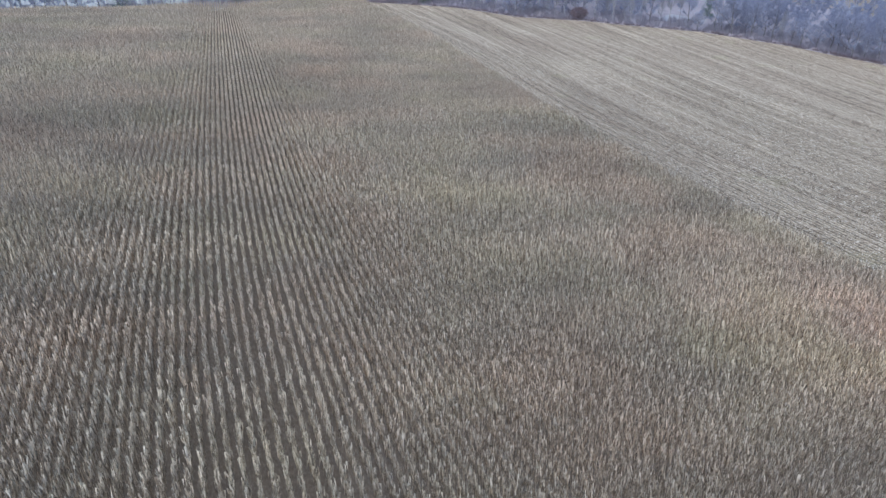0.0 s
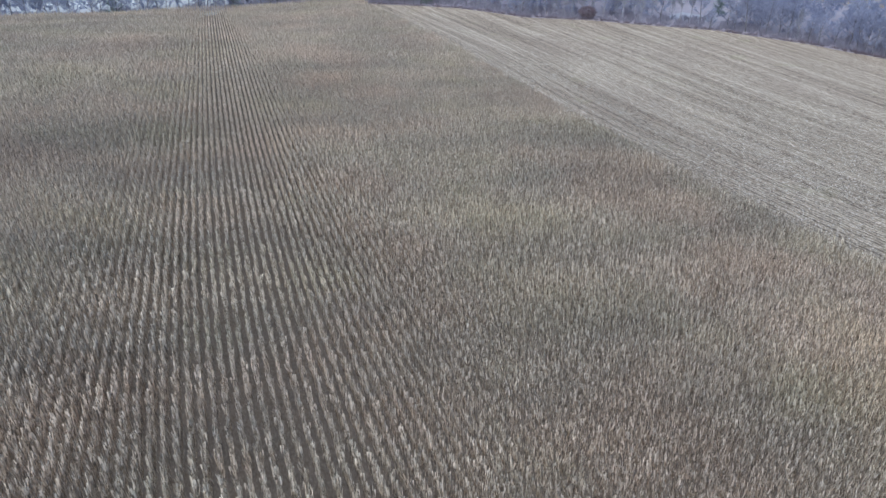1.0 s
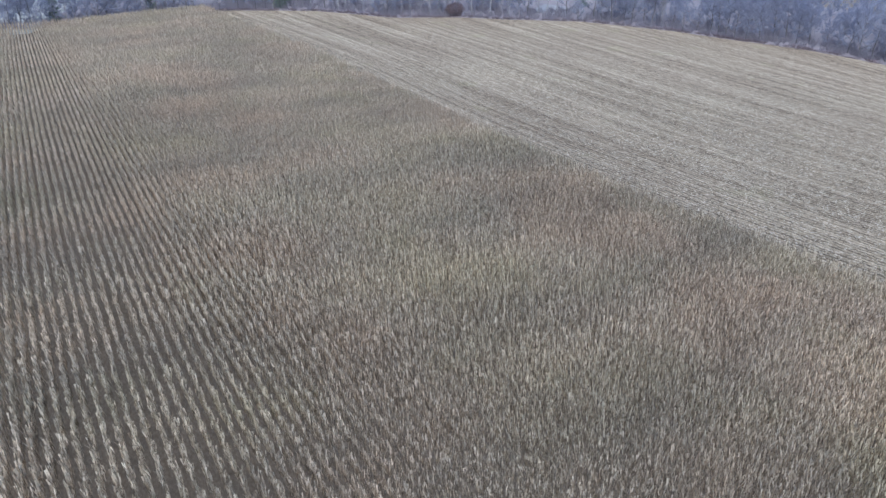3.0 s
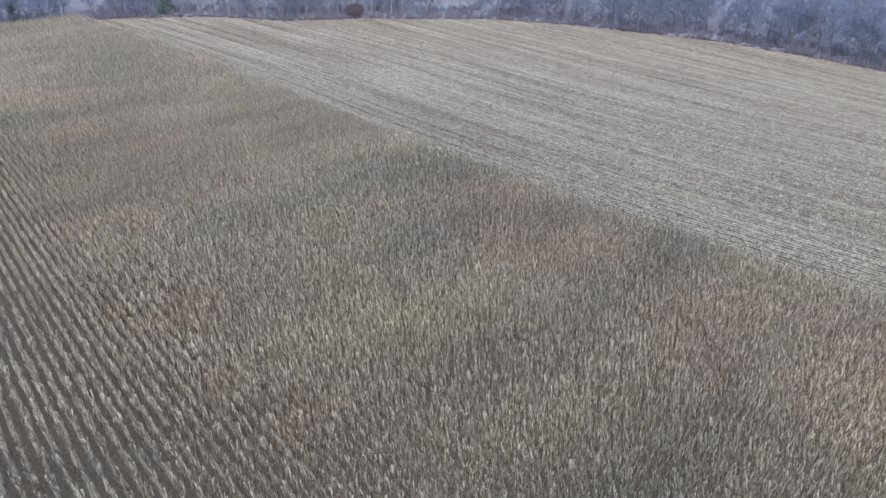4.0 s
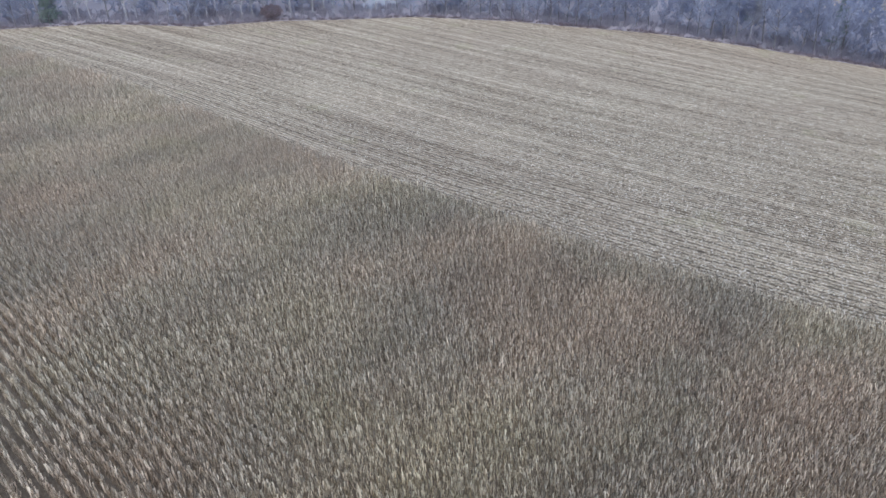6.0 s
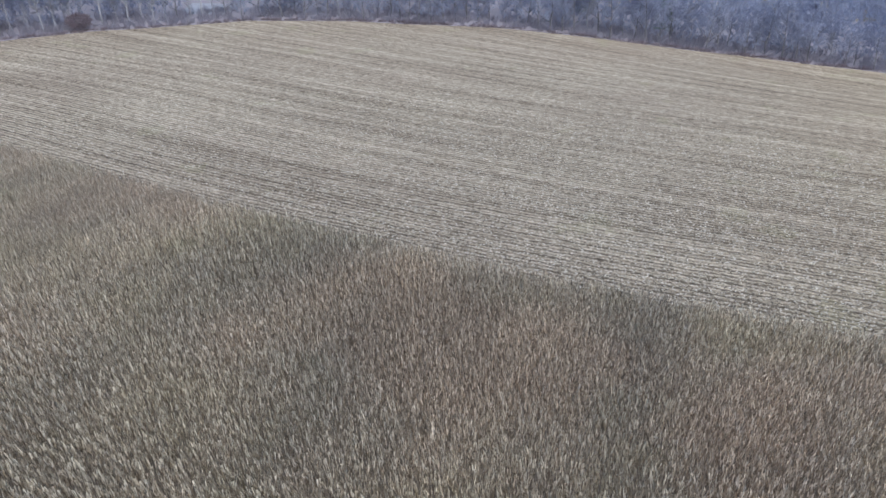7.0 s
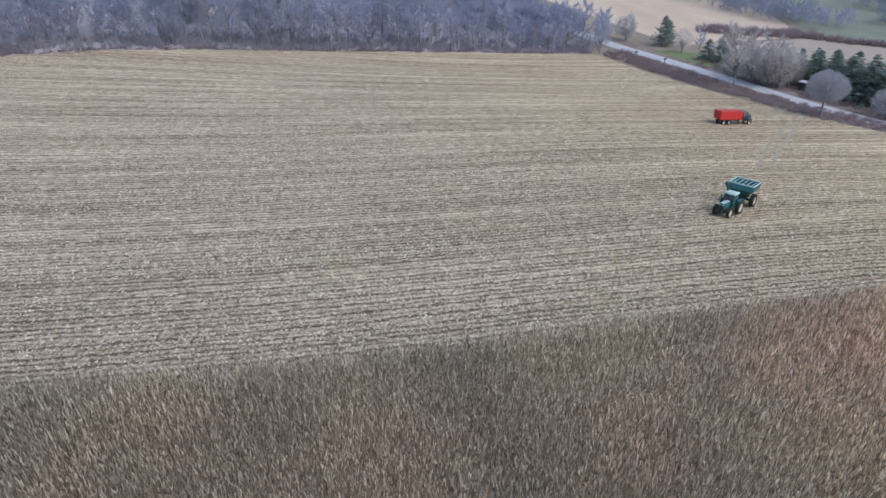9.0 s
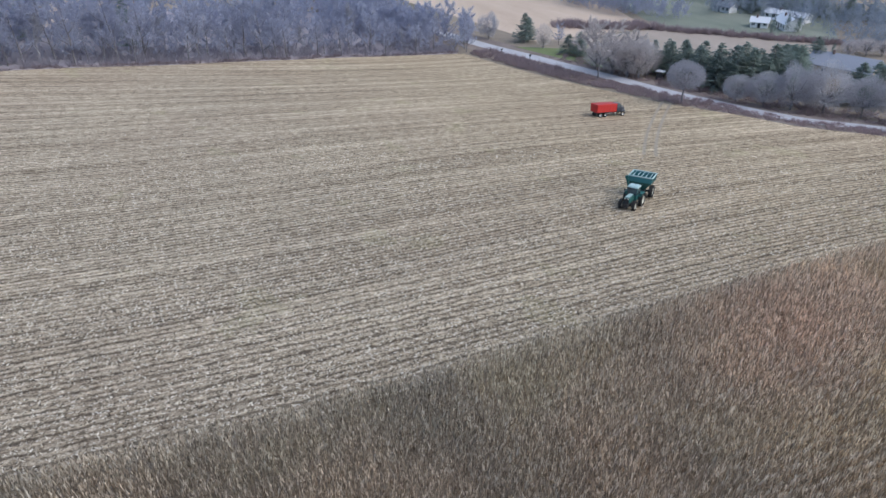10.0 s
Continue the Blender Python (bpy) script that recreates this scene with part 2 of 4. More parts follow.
def border(y):
    """x of the edge between standing and cut corn."""
    return 66.6 + 8.3 * (1 - np.exp(-(((np.asarray(y, float) - 85) / 72) ** 2)))


def inner(y):
    """x of one row well inside the corn, which bends less than the edge."""
    return 1.9 + 1.19 * np.logaddexp(0, (np.asarray(y, float) - 45) / 14)


ROW = ROW_WIDTH
INNER_ROWS = 82


def row_place(i, y):
    """x of corn row i at y, counted from the edge."""
    b, a = border(y), inner(y)
    return np.where(i < INNER_ROWS, b - (b - a) * i / INNER_ROWS, a - ROW * (i - INNER_ROWS))


def row_count(x, y):
    """The reverse: which row, times the row width."""
    b, a = border(y), inner(y)
    return np.where(x > b, (x - b), np.where(x > a, -(b - x) / (b - a) * INNER_ROWS * ROW, -INNER_ROWS * ROW - (a - x)))


EAST_Y = [-5, 15, 33, 61, 76, 104, 124, 147, 162, 187, 204, 213, 225, 239, 250, 257, 276]
EAST_X = [219.5, 219, 217, 209, 203.5, 198, 194, 185, 181, 168, 148, 139, 119, 111, 104, 96, 74]
SOUTH_X = [-80, 60, 102.5, 114.4, 124.2, 136.3, 149, 180.8, 218]
SOUTH_Y = [-140, -110, -68.6, -50.1, -38.6, -33.7, -25.7, -16, -6.8]


def east_edge(y):
    return np.interp(y, EAST_Y, EAST_X)


def south_edge(x):
    return np.interp(x, SOUTH_X, SOUTH_Y)


def north_edge(x):
    return np.interp(x, [-90, -43, 8, 74, 80], [235, 262, 279, 277, 277])


def mesh_from(name, verts, faces, mat, uv=None, smooth=False):
    """A mesh from arrays; faces all have the same number of corners."""
    verts, faces = np.asarray(verts, np.float32), np.asarray(faces, np.int32)
    me = bpy.data.meshes.new(name)
    n, k = faces.shape
    me.vertices.add(len(verts))
    me.vertices.foreach_set("co", verts.ravel())
    me.loops.add(n * k)
    me.loops.foreach_set("vertex_index", faces.ravel())
    me.polygons.add(n)
    me.polygons.foreach_set("loop_start", np.arange(0, n * k, k, dtype=np.int32))
    if uv is not None:
        me.uv_layers.new(name="rows").data.foreach_set("uv", np.asarray(uv, np.float32)[faces.ravel()].ravel())
    me.update(calc_edges=True)
    me.polygons.foreach_set("use_smooth", np.full(n, smooth))
    me.materials.append(mat)
    return me


def grid_faces(nu, nv):
    i = np.arange(nu * nv).reshape(nu, nv)
    return np.stack([i[:-1, :-1], i[1:, :-1], i[1:, 1:], i[:-1, 1:]], -1).reshape(-1, 4)


def sheet(name, x, y, lift, mat, label, category, kind="structure"):
    """A sheet that follows the land, from grids of x and y."""
    z = height(x, y) + lift
    uv = np.stack([row_count(x, y), y], -1).reshape(-1, 2)
    me = mesh_from(name, np.stack([x, y, z], -1).reshape(-1, 3), grid_faces(*x.shape), mat, uv, True)
    return tagged(new(name, me), label, category, kind=kind)


def lofted(name, x0, x1, ys, n, lift, mat, label, category):
    t = np.linspace(0, 1, n)[:, None]
    x = np.asarray(x0)[None] * (1 - t) + np.asarray(x1)[None] * t
    return sheet(name, x, np.broadcast_to(ys, x.shape), lift, mat, label, category)


far = np.array([300, 340, 400, 480, 600, 800, 1100, 1600, 2400, 4000.0])
gx = np.concatenate([-far[::-1] + 150, np.arange(-144, 340, 4.0), far + 40])
gy = np.concatenate([-far[::-1] + 120, np.arange(-176, 356, 4.0), far + 60])
sheet("ground", *np.meshgrid(gx, gy, indexing="ij"), 0.0, M["ground"], "brown winter grass and bare earth rolling to the horizon", "ground")

ys = np.arange(-32, 277, 2.0)
lofted("corn_soil", np.full_like(ys, -57.0), border(ys), ys, 80, 0.08, M["soil"], "grey-brown soil with dry leaf litter between corn rows", "soil")
ys = np.concatenate([np.arange(-5, 276, 2.0), [276.0]])
lofted("stubble_field", border(ys), np.maximum(east_edge(ys), border(ys) + 0.5), ys, 80, 0.09, M["stubble"], "pale harvested corn stubble in long rows", "field")
xs = np.arange(71.0, 220, 2.0)
t = np.linspace(0, 1, 30)[:, None]
yy = np.minimum(south_edge(xs)[None] * (1 - t) + np.full_like(xs, -5.0)[None] * t, -5.0)
sheet("stubble_headland", np.broadcast_to(xs, yy.shape), yy, 0.085, M["stubble"], "pale harvested stubble along the roadside end of the field", "field")


# ---- standing corn ----
def blade(length, width, lean, heading, z0, droop, segs, twist=0.0):
    """A leaf as a strip of triangles: verts and faces, with the tip pointed."""
    v, f = [], []
    side = np.array([-math.sin(heading), math.cos(heading), 0])
    out = np.array([math.cos(heading), math.sin(heading), 0])
    flat = np.cross(side, out * math.cos(lean) + np.array([0, 0, math.sin(lean)]))
    side = side * math.cos(twist) + flat * math.sin(twist)
    p = np.array([0, 0, z0], float)
    a = lean
    for i in range(segs + 1):
        w = width * (1 - (i / segs) ** 1.5) / 2
        if i == segs:
            v.append(p)
        else:
            v += [p - side * w, p + side * w]
        p = p + (out * math.cos(a) + np.array([0, 0, math.sin(a)])) * length / segs
        a -= droop / segs
    for i in range(segs - 1):
        f += [(2 * i, 2 * i + 1, 2 * i + 3), (2 * i, 2 * i + 3, 2 * i + 2)]
    f.append((2 * segs - 2, 2 * segs - 1, 2 * segs))
    return v, f


def join(pieces):
    verts, faces, n = [], [], 0
    for v, f in pieces:
        verts.append(np.asarray(v, float))
        faces.append(np.asarray(f, int) + n)
        n += len(v)
    return np.concatenate(verts), np.concatenate(faces)


def corn_plant(rng, leaves, wide, long=1.0, reach=1.0):
    """A withered plant: a thin stalk with its tassel, leaves that hang down along it and a few that still point up."""
    pieces = [blade(2.15, 0.035 * wide, radians(88), rng.uniform(0, 6.3), 0, 0.1, 1)]
    turn = math.pi / 2 + rng.uniform(-0.4, 0.4)
    for i in range(leaves):
        a = turn + math.pi * i + rng.uniform(-0.8, 0.8)
        q = (i + rng.uniform(0, 0.9)) / leaves
        hang = rng.uniform() < 0.62
        lean = rng.uniform(-1.55, -1.35) if hang else rng.uniform(1.2, 1.55)
        v, f = blade(rng.uniform(0.42, 0.72) * long, rng.uniform(0.065, 0.115) * wide, lean, a, 0.75 + 1.3 * q + (0.25 if hang else -0.05), 0, 1, rng.uniform(0, math.pi))
        out = (rng.uniform(0.03, 0.15) if hang else rng.uniform(0, 0.06)) * reach
        pieces.append(([p + np.array([math.cos(a) * out, math.sin(a) * out, 0]) for p in v], f))
    return join(pieces)


def scatter(templates, x, y, z, yaw, scale, tall, lean_x, lean_y, pick):
    """Many copies of the templates in one pair of arrays."""
    all_v, all_f, n = [], [], 0
    for i, (v, f) in enumerate(templates):
        s = pick == i
        c, d = np.cos(yaw[s])[:, None], np.sin(yaw[s])[:, None]
        k, h = scale[s][:, None], tall[s][:, None]
        vx, vy, vz = v[:, 0][None], v[:, 1][None], v[:, 2][None]
        px = (vx * c - vy * d) * k + x[s][:, None] + vz * lean_x[s][:, None]
        py = (vx * d + vy * c) * k + y[s][:, None] + vz * lean_y[s][:, None]
        pz = vz * h + z[s][:, None]
        all_v.append(np.stack([px, py, pz], -1).reshape(-1, 3))
        m = s.sum()
        all_f.append((f[None] + (np.arange(m) * len(v))[:, None, None]).reshape(-1, 3) + n)
        n += m * len(v)
    return np.concatenate(all_v), np.concatenate(all_f)


def wave(x, y, seed, scale):
    """Smooth waves over the land, about -1 to 1."""
    r = np.random.default_rng(seed)
    out = np.zeros_like(x)
    for _ in range(7):
        a, s, p = r.uniform(0, 6.3), r.uniform(0.6, 1.7) / scale, r.uniform(0, 6.3)
        out += np.sin((x * math.cos(a) + y * math.sin(a)) * s * 6.28 + p)
    return out / 3.2


LINE = [(-2, 0), (-4, 15), (-3, 26), (3, 43), (11, 56), (19, 66), (30, 75)]
NEAR_CORN = [(14, 38), (19, 56), (25, 64), (35, 72), (48, 80), (58, 74), (58, 45)]


def from_line(x, y, line=LINE):
    """Distance from a line of points, by default the one that is flown over the field."""
    best = np.full_like(x, 1e9)
    for (ax, ay), (bx, by) in zip(line, line[1:]):
        dx, dy = bx - ax, by - ay
        t = np.clip(((x - ax) * dx + (y - ay) * dy) / (dx * dx + dy * dy), 0, 1)
        best = np.minimum(best, np.hypot(x - ax - t * dx, y - ay - t * dy))
    return best


def corn(rng):
    near = [corn_plant(rng, 11, 1.0) for _ in range(14)]
    middle = [corn_plant(rng, 8, 1.0, 1.0) for _ in range(10)]
    back = [corn_plant(rng, 5, 1.6, 1.2) for _ in range(8)]
    rough = [corn_plant(rng, 3, 2.6, 1.5) for _ in range(6)]
    parts_v, parts_f, bunch, n = [], [], [], 0
    rows = np.arange(0, 190)
    for lod, (templates, step, lo, hi) in enumerate(((near, 0.17, 0, 33), (middle, 0.19, 33, 80), (back, 0.34, 80, 900), (rough, 0.7, 0, 900))):
        y = np.arange(-31, 279, step)
        gi, gy_ = np.meshgrid(rows, y, indexing="ij")
        gy_ = gy_ + rng.uniform(-0.5, 0.5, gy_.shape) * step
        gx_ = row_place(gi, gy_) - 0.14 + rng.normal(0, 0.022, gy_.shape)
        px, py = gx_.ravel(), gy_.ravel()
        d = from_line(px, py, NEAR_CORN)
        d = np.maximum(d + rng.uniform(-7, 7, d.shape), 0)
        core = (px > -20 - 0.14 * np.maximum(py - 50, 0)) & (py > np.where(px < 38, 19 - 0.28 * px, 8.4 - 0.75 * (px - 38)))
        keep = (d >= lo) & (d < hi) & (px > -56.5) & (py < north_edge(px)) & (rng.uniform(0, 1, px.shape) > 0.05)
        keep &= core if lod < 3 else ~core
        px, py = px[keep], py[keep]
        m = len(px)
        tall = 1 + 0.09 * wave(px, py, 3, 38.0) + rng.normal(0, 0.09, m)
        v, f = scatter(templates, px, py, height(px, py) + 0.05, math.pi * rng.integers(0, 2, m) + rng.normal(0, 0.35, m), rng.uniform(0.8, 1.2, m), tall, rng.normal(-0.05, 0.04, m), rng.normal(0, 0.045, m), rng.integers(0, len(templates), m))
        parts_v.append(v)
        parts_f.append(f + n)
        bunch.append(np.full(len(f), int(lod > 0), np.int32))
        n += len(v)
    me = mesh_from("standing_corn", np.concatenate(parts_v), np.concatenate(parts_f), M["corn"])
    me.materials.append(M["corn_soft"])
    me.polygons.foreach_set("material_index", np.concatenate(bunch))
    return tagged(new("standing_corn", me), "dry standing corn with pale withered leaves in straight rows", "corn", kind="stuff")


corn(np.random.default_rng(5))


# ---- stubble and litter on the cut field ----
def stubble(rng):
    stalk = [join([blade(0.20, 0.08, radians(65), a, 0, 0.2, 1), blade(0.26, 0.09, 0.3, a + 2, 0.05, 0.6, 1)]) for a in (0, 1, 2, 3)]
    chip = [join([blade(l, w, lean, a, 0.03, 0.25, 1)]) for a, l, w, lean in ((0, 0.24, 0.13, 0.15), (1.3, 0.30, 0.10, 0.3), (2.2, 0.17, 0.15, 0.1), (4.0, 0.26, 0.11, 0.45))]
    out_v, out_f, n = [], [], 0
    rows = np.arange(0, 190)
    y = np.arange(-60, 230, 0.36)
    gi, gy_ = np.meshgrid(rows, y, indexing="ij")
    gy_ = gy_ + rng.uniform(-0.25, 0.25, gy_.shape)
    gx_ = border(gy_) + 0.4 + 0.762 * gi + rng.normal(0, 0.06, gy_.shape)
    sx, sy = gx_.ravel(), gy_.ravel()
    keep = (sx < east_edge(sy) - 1) & (sy > south_edge(sx) + 1) & (from_line(sx, sy) < 130) & (rng.uniform(0, 1, sx.shape) > 0.15 + 0.85 * np.clip((from_line(sx, sy) - 55) / 75, 0, 1))
    sx, sy = sx[keep], sy[keep]
    cy = rng.uniform(-60, 230, 900000)
    cx = border(cy) + 0.762 * (rng.integers(0, 190, cy.shape) + 0.5) + rng.normal(0, 0.17, cy.shape)
    d = from_line(cx, cy)
    band = 0.5 + 0.5 * wave((cx - border(cy)) * 1.0, cy * 0.03, 8, 6.0)
    keep = (cx > border(cy) + 0.2) & (cx < east_edge(cy) - 1) & (cy > south_edge(cx) + 1) & (rng.uniform(0, 1, cx.shape) < (0.35 + 0.65 * band) * np.clip((112 - d) / 60, 0, 1))
    cx, cy = cx[keep], cy[keep]
    for templates, px, py in ((stalk, sx, sy), (chip, cx, cy)):
        m = len(px)
        s = rng.uniform(0.6, 1.5, m) * (1 + np.maximum(from_line(px, py) - 70, 0) / 160)
        v, f = scatter(templates, px, py, height(px, py) + 0.09, rng.uniform(0, 6.283, m), s, s * 0 + rng.uniform(0.7, 1.3, m), rng.normal(0, 0.1, m), rng.normal(0, 0.1, m), rng.integers(0, len(templates), m))
        out_v.append(v)
        out_f.append(f + n)
        n += len(v)
    me = mesh_from("corn_stubble", np.concatenate(out_v), np.concatenate(out_f), M["litter"])
    return tagged(new("corn_stubble", me), "cut corn stalks and pale husk litter lying in rows", "stubble", kind="stuff")


stubble(np.random.default_rng(9))


# ---- trees ----
def tube(points, radii, sides=4):
    v, f = [], []
    pts = [np.asarray(p, float) for p in points]
    for i, (p, r) in enumerate(zip(pts, radii)):
        d = pts[min(i + 1, len(pts) - 1)] - pts[max(i - 1, 0)]
        d /= np.linalg.norm(d) + 1e-9
        a = np.cross(d, (0.31, 0.95, 0.05))
        a /= np.linalg.norm(a)
        b = np.cross(d, a)
        v += [p + r * (a * math.cos(6.283 * j / sides) + b * math.sin(6.283 * j / sides)) for j in range(sides)]
    for i in range(len(pts) - 1):
        for j in range(sides):
            q, r = i * sides + j, i * sides + (j + 1) % sides
            f += [(q, r, r + sides), (q, r + sides, q + sides)]
    return v, f


def sliver(p, d, length, width, rng):
    side = np.cross(d, rng.normal(0, 1, 3))
    side *= width / 2 / (np.linalg.norm(side) + 1e-9)
    return [p - side, p + side, p + d * length], [(0, 1, 2)]


def unit(v):
    return v / (np.linalg.norm(v) + 1e-9)


def bare_tree(rng, tall, spread, twigs, width=0.06, clear=0.3, upright=0.6, stems=1):
    """Trunk with limbs, and a crown of fine twigs, as two pairs of arrays."""
    wood, fine, ends = [], [], []
    for s in range(stems):
        base = np.array([rng.normal(0, 0.25), rng.normal(0, 0.25), -0.3]) if stems > 1 else np.array([0, 0, -0.3])
        lean = np.array([rng.normal(0, 0.07), rng.normal(0, 0.07), 1]) + (np.array([rng.normal(0, 0.2), rng.normal(0, 0.2), 0]) if stems > 1 else 0)
        top = base + lean * tall * rng.uniform(0.75, 0.92)
        r0 = tall * 0.011 / math.sqrt(stems)
        trunk = [base + (top - base) * q + np.array([rng.normal(0, 0.012), rng.normal(0, 0.012), 0]) * tall * (q > 0) for q in (0, 0.2, 0.45, 0.7, 1)]
        wood.append(tube(trunk, [r0 * 1.25, r0, r0 * 0.75, r0 * 0.45, r0 * 0.12], 6))
        limbs = max(5, int(14 / stems))
        for i in range(limbs):
            q = clear + (0.97 - clear) * (i + rng.uniform(0, 1)) / limbs
            p = base + (top - base) * q
            a = rng.uniform(0, 6.283)
            reach = spread * (1.05 - 0.75 * abs(q - clear - 0.18) / (1 - clear)) * rng.uniform(0.75, 1.15)
            d = unit(np.array([math.cos(a), math.sin(a), upright * rng.uniform(0.7, 1.5)]))
            mid = p + d * reach * 0.55
            end = mid + unit(d + np.array([0, 0, 0.35]) + rng.normal(0, 0.15, 3)) * reach * 0.6
            r = r0 * (1 - q) * 0.6 + 0.02
            wood.append(tube([p, mid, end], [r, r * 0.65, 0.012], 4))
            for t in np.linspace(0.25, 1, 7):
                at = p + (mid - p) * t * 2 if t < 0.5 else mid + (end - mid) * (t - 0.5) * 2
                dd = unit(unit(end - p) + rng.normal(0, 0.75, 3) + np.array([0, 0, 0.25]))
                ln = reach * 0.38 * rng.uniform(0.6, 1.2)
                wood.append(sliver(at, dd, ln, r * 0.5 + 0.03, rng))
                ends.append((at, dd, ln))
    per = max(1, twigs // len(ends))
    for at, dd, ln in ends:
        for _ in range(per):
            p = at + dd * ln * rng.uniform(0.15, 1.0)
            d = unit(dd + rng.normal(0, 0.65, 3) + np.array([0, 0, 0.15]))
            fine.append(sliver(p, d, rng.uniform(0.5, 1.5) * tall / 14, width * rng.uniform(0.6, 1.3), rng))
    return join(wood), join(fine)


def dome_tree(rng, tall, wide, twigs, width, lumps=0.05, bare=0.13):
    """A clipped-looking round crown of dense fine twigs on a short forked trunk."""
    wood, fine = [], []
    hub = np.array([0, 0, tall * max(0.22, bare * 1.1)])
    wood.append(tube([(0, 0, -0.3), (0.05, 0, tall * 0.12), hub], [0.24, 0.19, 0.16], 6))
    deep = tall * (0.99 - bare) / 2
    centre = np.array([0, 0, tall * 0.99 - deep])
    for i in range(26):
        d = unit(rng.normal(0, 1, 3) * np.array([1, 1, 0.7]) + np.array([0, 0, 0.8]))
        end = hub + (centre - hub) * 0.6 + d * np.array([wide * 0.42, wide * 0.42, deep * 0.84])
        wood.append(tube([hub, hub + (end - hub) * 0.5 + rng.normal(0, 0.15, 3), end], [0.10, 0.06, 0.015], 4))
    for _ in range(twigs):
        d = unit(rng.normal(0, 1, 3))
        r = rng.uniform(0.25, 1) ** 0.45 * (1 + lumps * (math.sin(5 * d[0] + 3 * d[1]) + 0.7 * math.sin(7 * d[1] - 6 * d[2])))
        p = centre + d * np.array([wide / 2, wide / 2, deep]) * r
        fine.append(sliver(p, unit(d * 0.9 + rng.normal(0, 0.5, 3)), rng.uniform(0.3, 0.8), width * rng.uniform(0.6, 1.3), rng))
    return join(wood), join(fine)


def conifer(rng, tall, wide):
    wood = [tube([(0, 0, -0.3), (0, 0, tall * 0.5), (0, 0, tall * 0.97)], [tall * 0.017, tall * 0.011, 0.02], 6)]
    fine = []
    tiers = int(tall * 2.2)
    for i in range(tiers):
        q = (i + rng.uniform(0, 0.6)) / tiers
        z = tall * (0.08 + 0.9 * q)
        reach = wide / 2 * (1 - q) ** 0.8 * rng.uniform(0.7, 1.15) + 0.2
        for j in range(9):
            a = rng.uniform(0, 6.283)
            d = np.array([math.cos(a), math.sin(a), rng.uniform(-0.15, 0.35)])
            p0 = np.array([0, 0, z])
            rr = reach * rng.uniform(0.6, 1.15)
            for s in np.linspace(0.2, 1, 5):
                p = p0 + d * rr * s
                for side in (-1, 1):
                    dd = unit(d + side * np.array([-d[1], d[0], 0]) * rng.uniform(0.3, 1.0) + np.array([0, 0, rng.uniform(-0.35, 0.25)]))
                    fine.append(sliver(p, dd, rng.uniform(0.4, 0.8) * (0.5 + rr * 0.35), rng.uniform(0.18, 0.34), rng))
    for _ in range(14):
        fine.append(sliver(np.array([0, 0, tall * rng.uniform(0.9, 0.97)]), unit(np.array([rng.normal(0, 0.3), rng.normal(0, 0.3), 1])), 0.6, 0.16, rng))
    return join(wood), join(fine)


def shrub(rng, tall, wide, stems, width):
    fine = []
    for _ in range(stems):
        a, r = rng.uniform(0, 6.283), wide / 2 * math.sqrt(rng.uniform(0, 1))
        p = np.array([math.cos(a) * r * 0.6, math.sin(a) * r * 0.6, -0.1 + rng.uniform(0, 0.45) * tall])
        d = unit(np.array([math.cos(a) * 0.6, math.sin(a) * 0.6, 1.1]) + rng.normal(0, 0.35, 3))
        fine.append(sliver(p, d, tall * rng.uniform(0.3, 0.75), width * rng.uniform(0.5, 1.4), rng))
    return join(fine)


def tree_thing(name, arrays, wood_mat, fine_mat, label, category, group=""):
    root = tagged(new(name), label, category, group)
    for part_name, (v, f), mat in zip(("trunk", "crown"), arrays, (wood_mat, fine_mat)):
        ob = new(part_name, mesh_from(part_name, v, f, mat))
        ob.parent = root
    return root


def stand(x, y, yaw=0.0, sink=0.0):
    return pose(x, y, float(height(x, y)) - sink, 0, 0, yaw)


rng = np.random.default_rng(21)


def plant(template, x, y, s=1.0, h=None, label=""):
    """A copy of a tree on the ground."""
    ob = copy_thing(template, stand(x, y, rng.uniform(0, 360)))
    ob.scale = (s, s, h or s)
    if label:
        ob["label"] = label
    return ob


def place_first(template, x, y, s=1.0):
    template.matrix_basis = stand(x, y, rng.uniform(0, 360))
    template.scale = (s, s, s)


# ---- the wood along the far edge ----
EDGE = [(219.5, -5), (219, 15), (217, 33), (209, 61), (203.5, 76), (198, 104), (194, 124), (185, 147), (181, 162), (168, 187), (148, 204), (139, 213), (119, 225), (111, 239), (104, 250), (96, 257), (74, 277), (8, 280), (-43, 263), (-90, 236)]


def along(line, step):
    """Places and outward normals along a line, step metres apart."""
    out, left = [], 0.0
    for (ax, ay), (bx, by) in zip(line, line[1:]):
        n = math.hypot(bx - ax, by - ay)
        d = left
        while d < n:
            out.append((ax + (bx - ax) * d / n, ay + (by - ay) * d / n, (by - ay) / n, -(bx - ax) / n))
            d += step
        left = d - n
    return out


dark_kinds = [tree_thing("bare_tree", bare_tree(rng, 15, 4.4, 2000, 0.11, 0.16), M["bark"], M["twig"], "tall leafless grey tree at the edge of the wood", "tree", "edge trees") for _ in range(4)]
pale_kinds = [tree_thing("bare_tree", bare_tree(rng, 15, 2.6, 1100, 0.085, 0.34, 1.1), M["pale_bark"], M["twig_grey"], "slender leafless tree with a pale trunk at the wood's edge", "tree", "edge trees") for _ in range(3)]
used = set()


def low_end(y):
    """The wood's trees get lower towards the road."""
    return 0.5 + 0.5 * min(1.0, max(0.0, (y + 8) / 26))


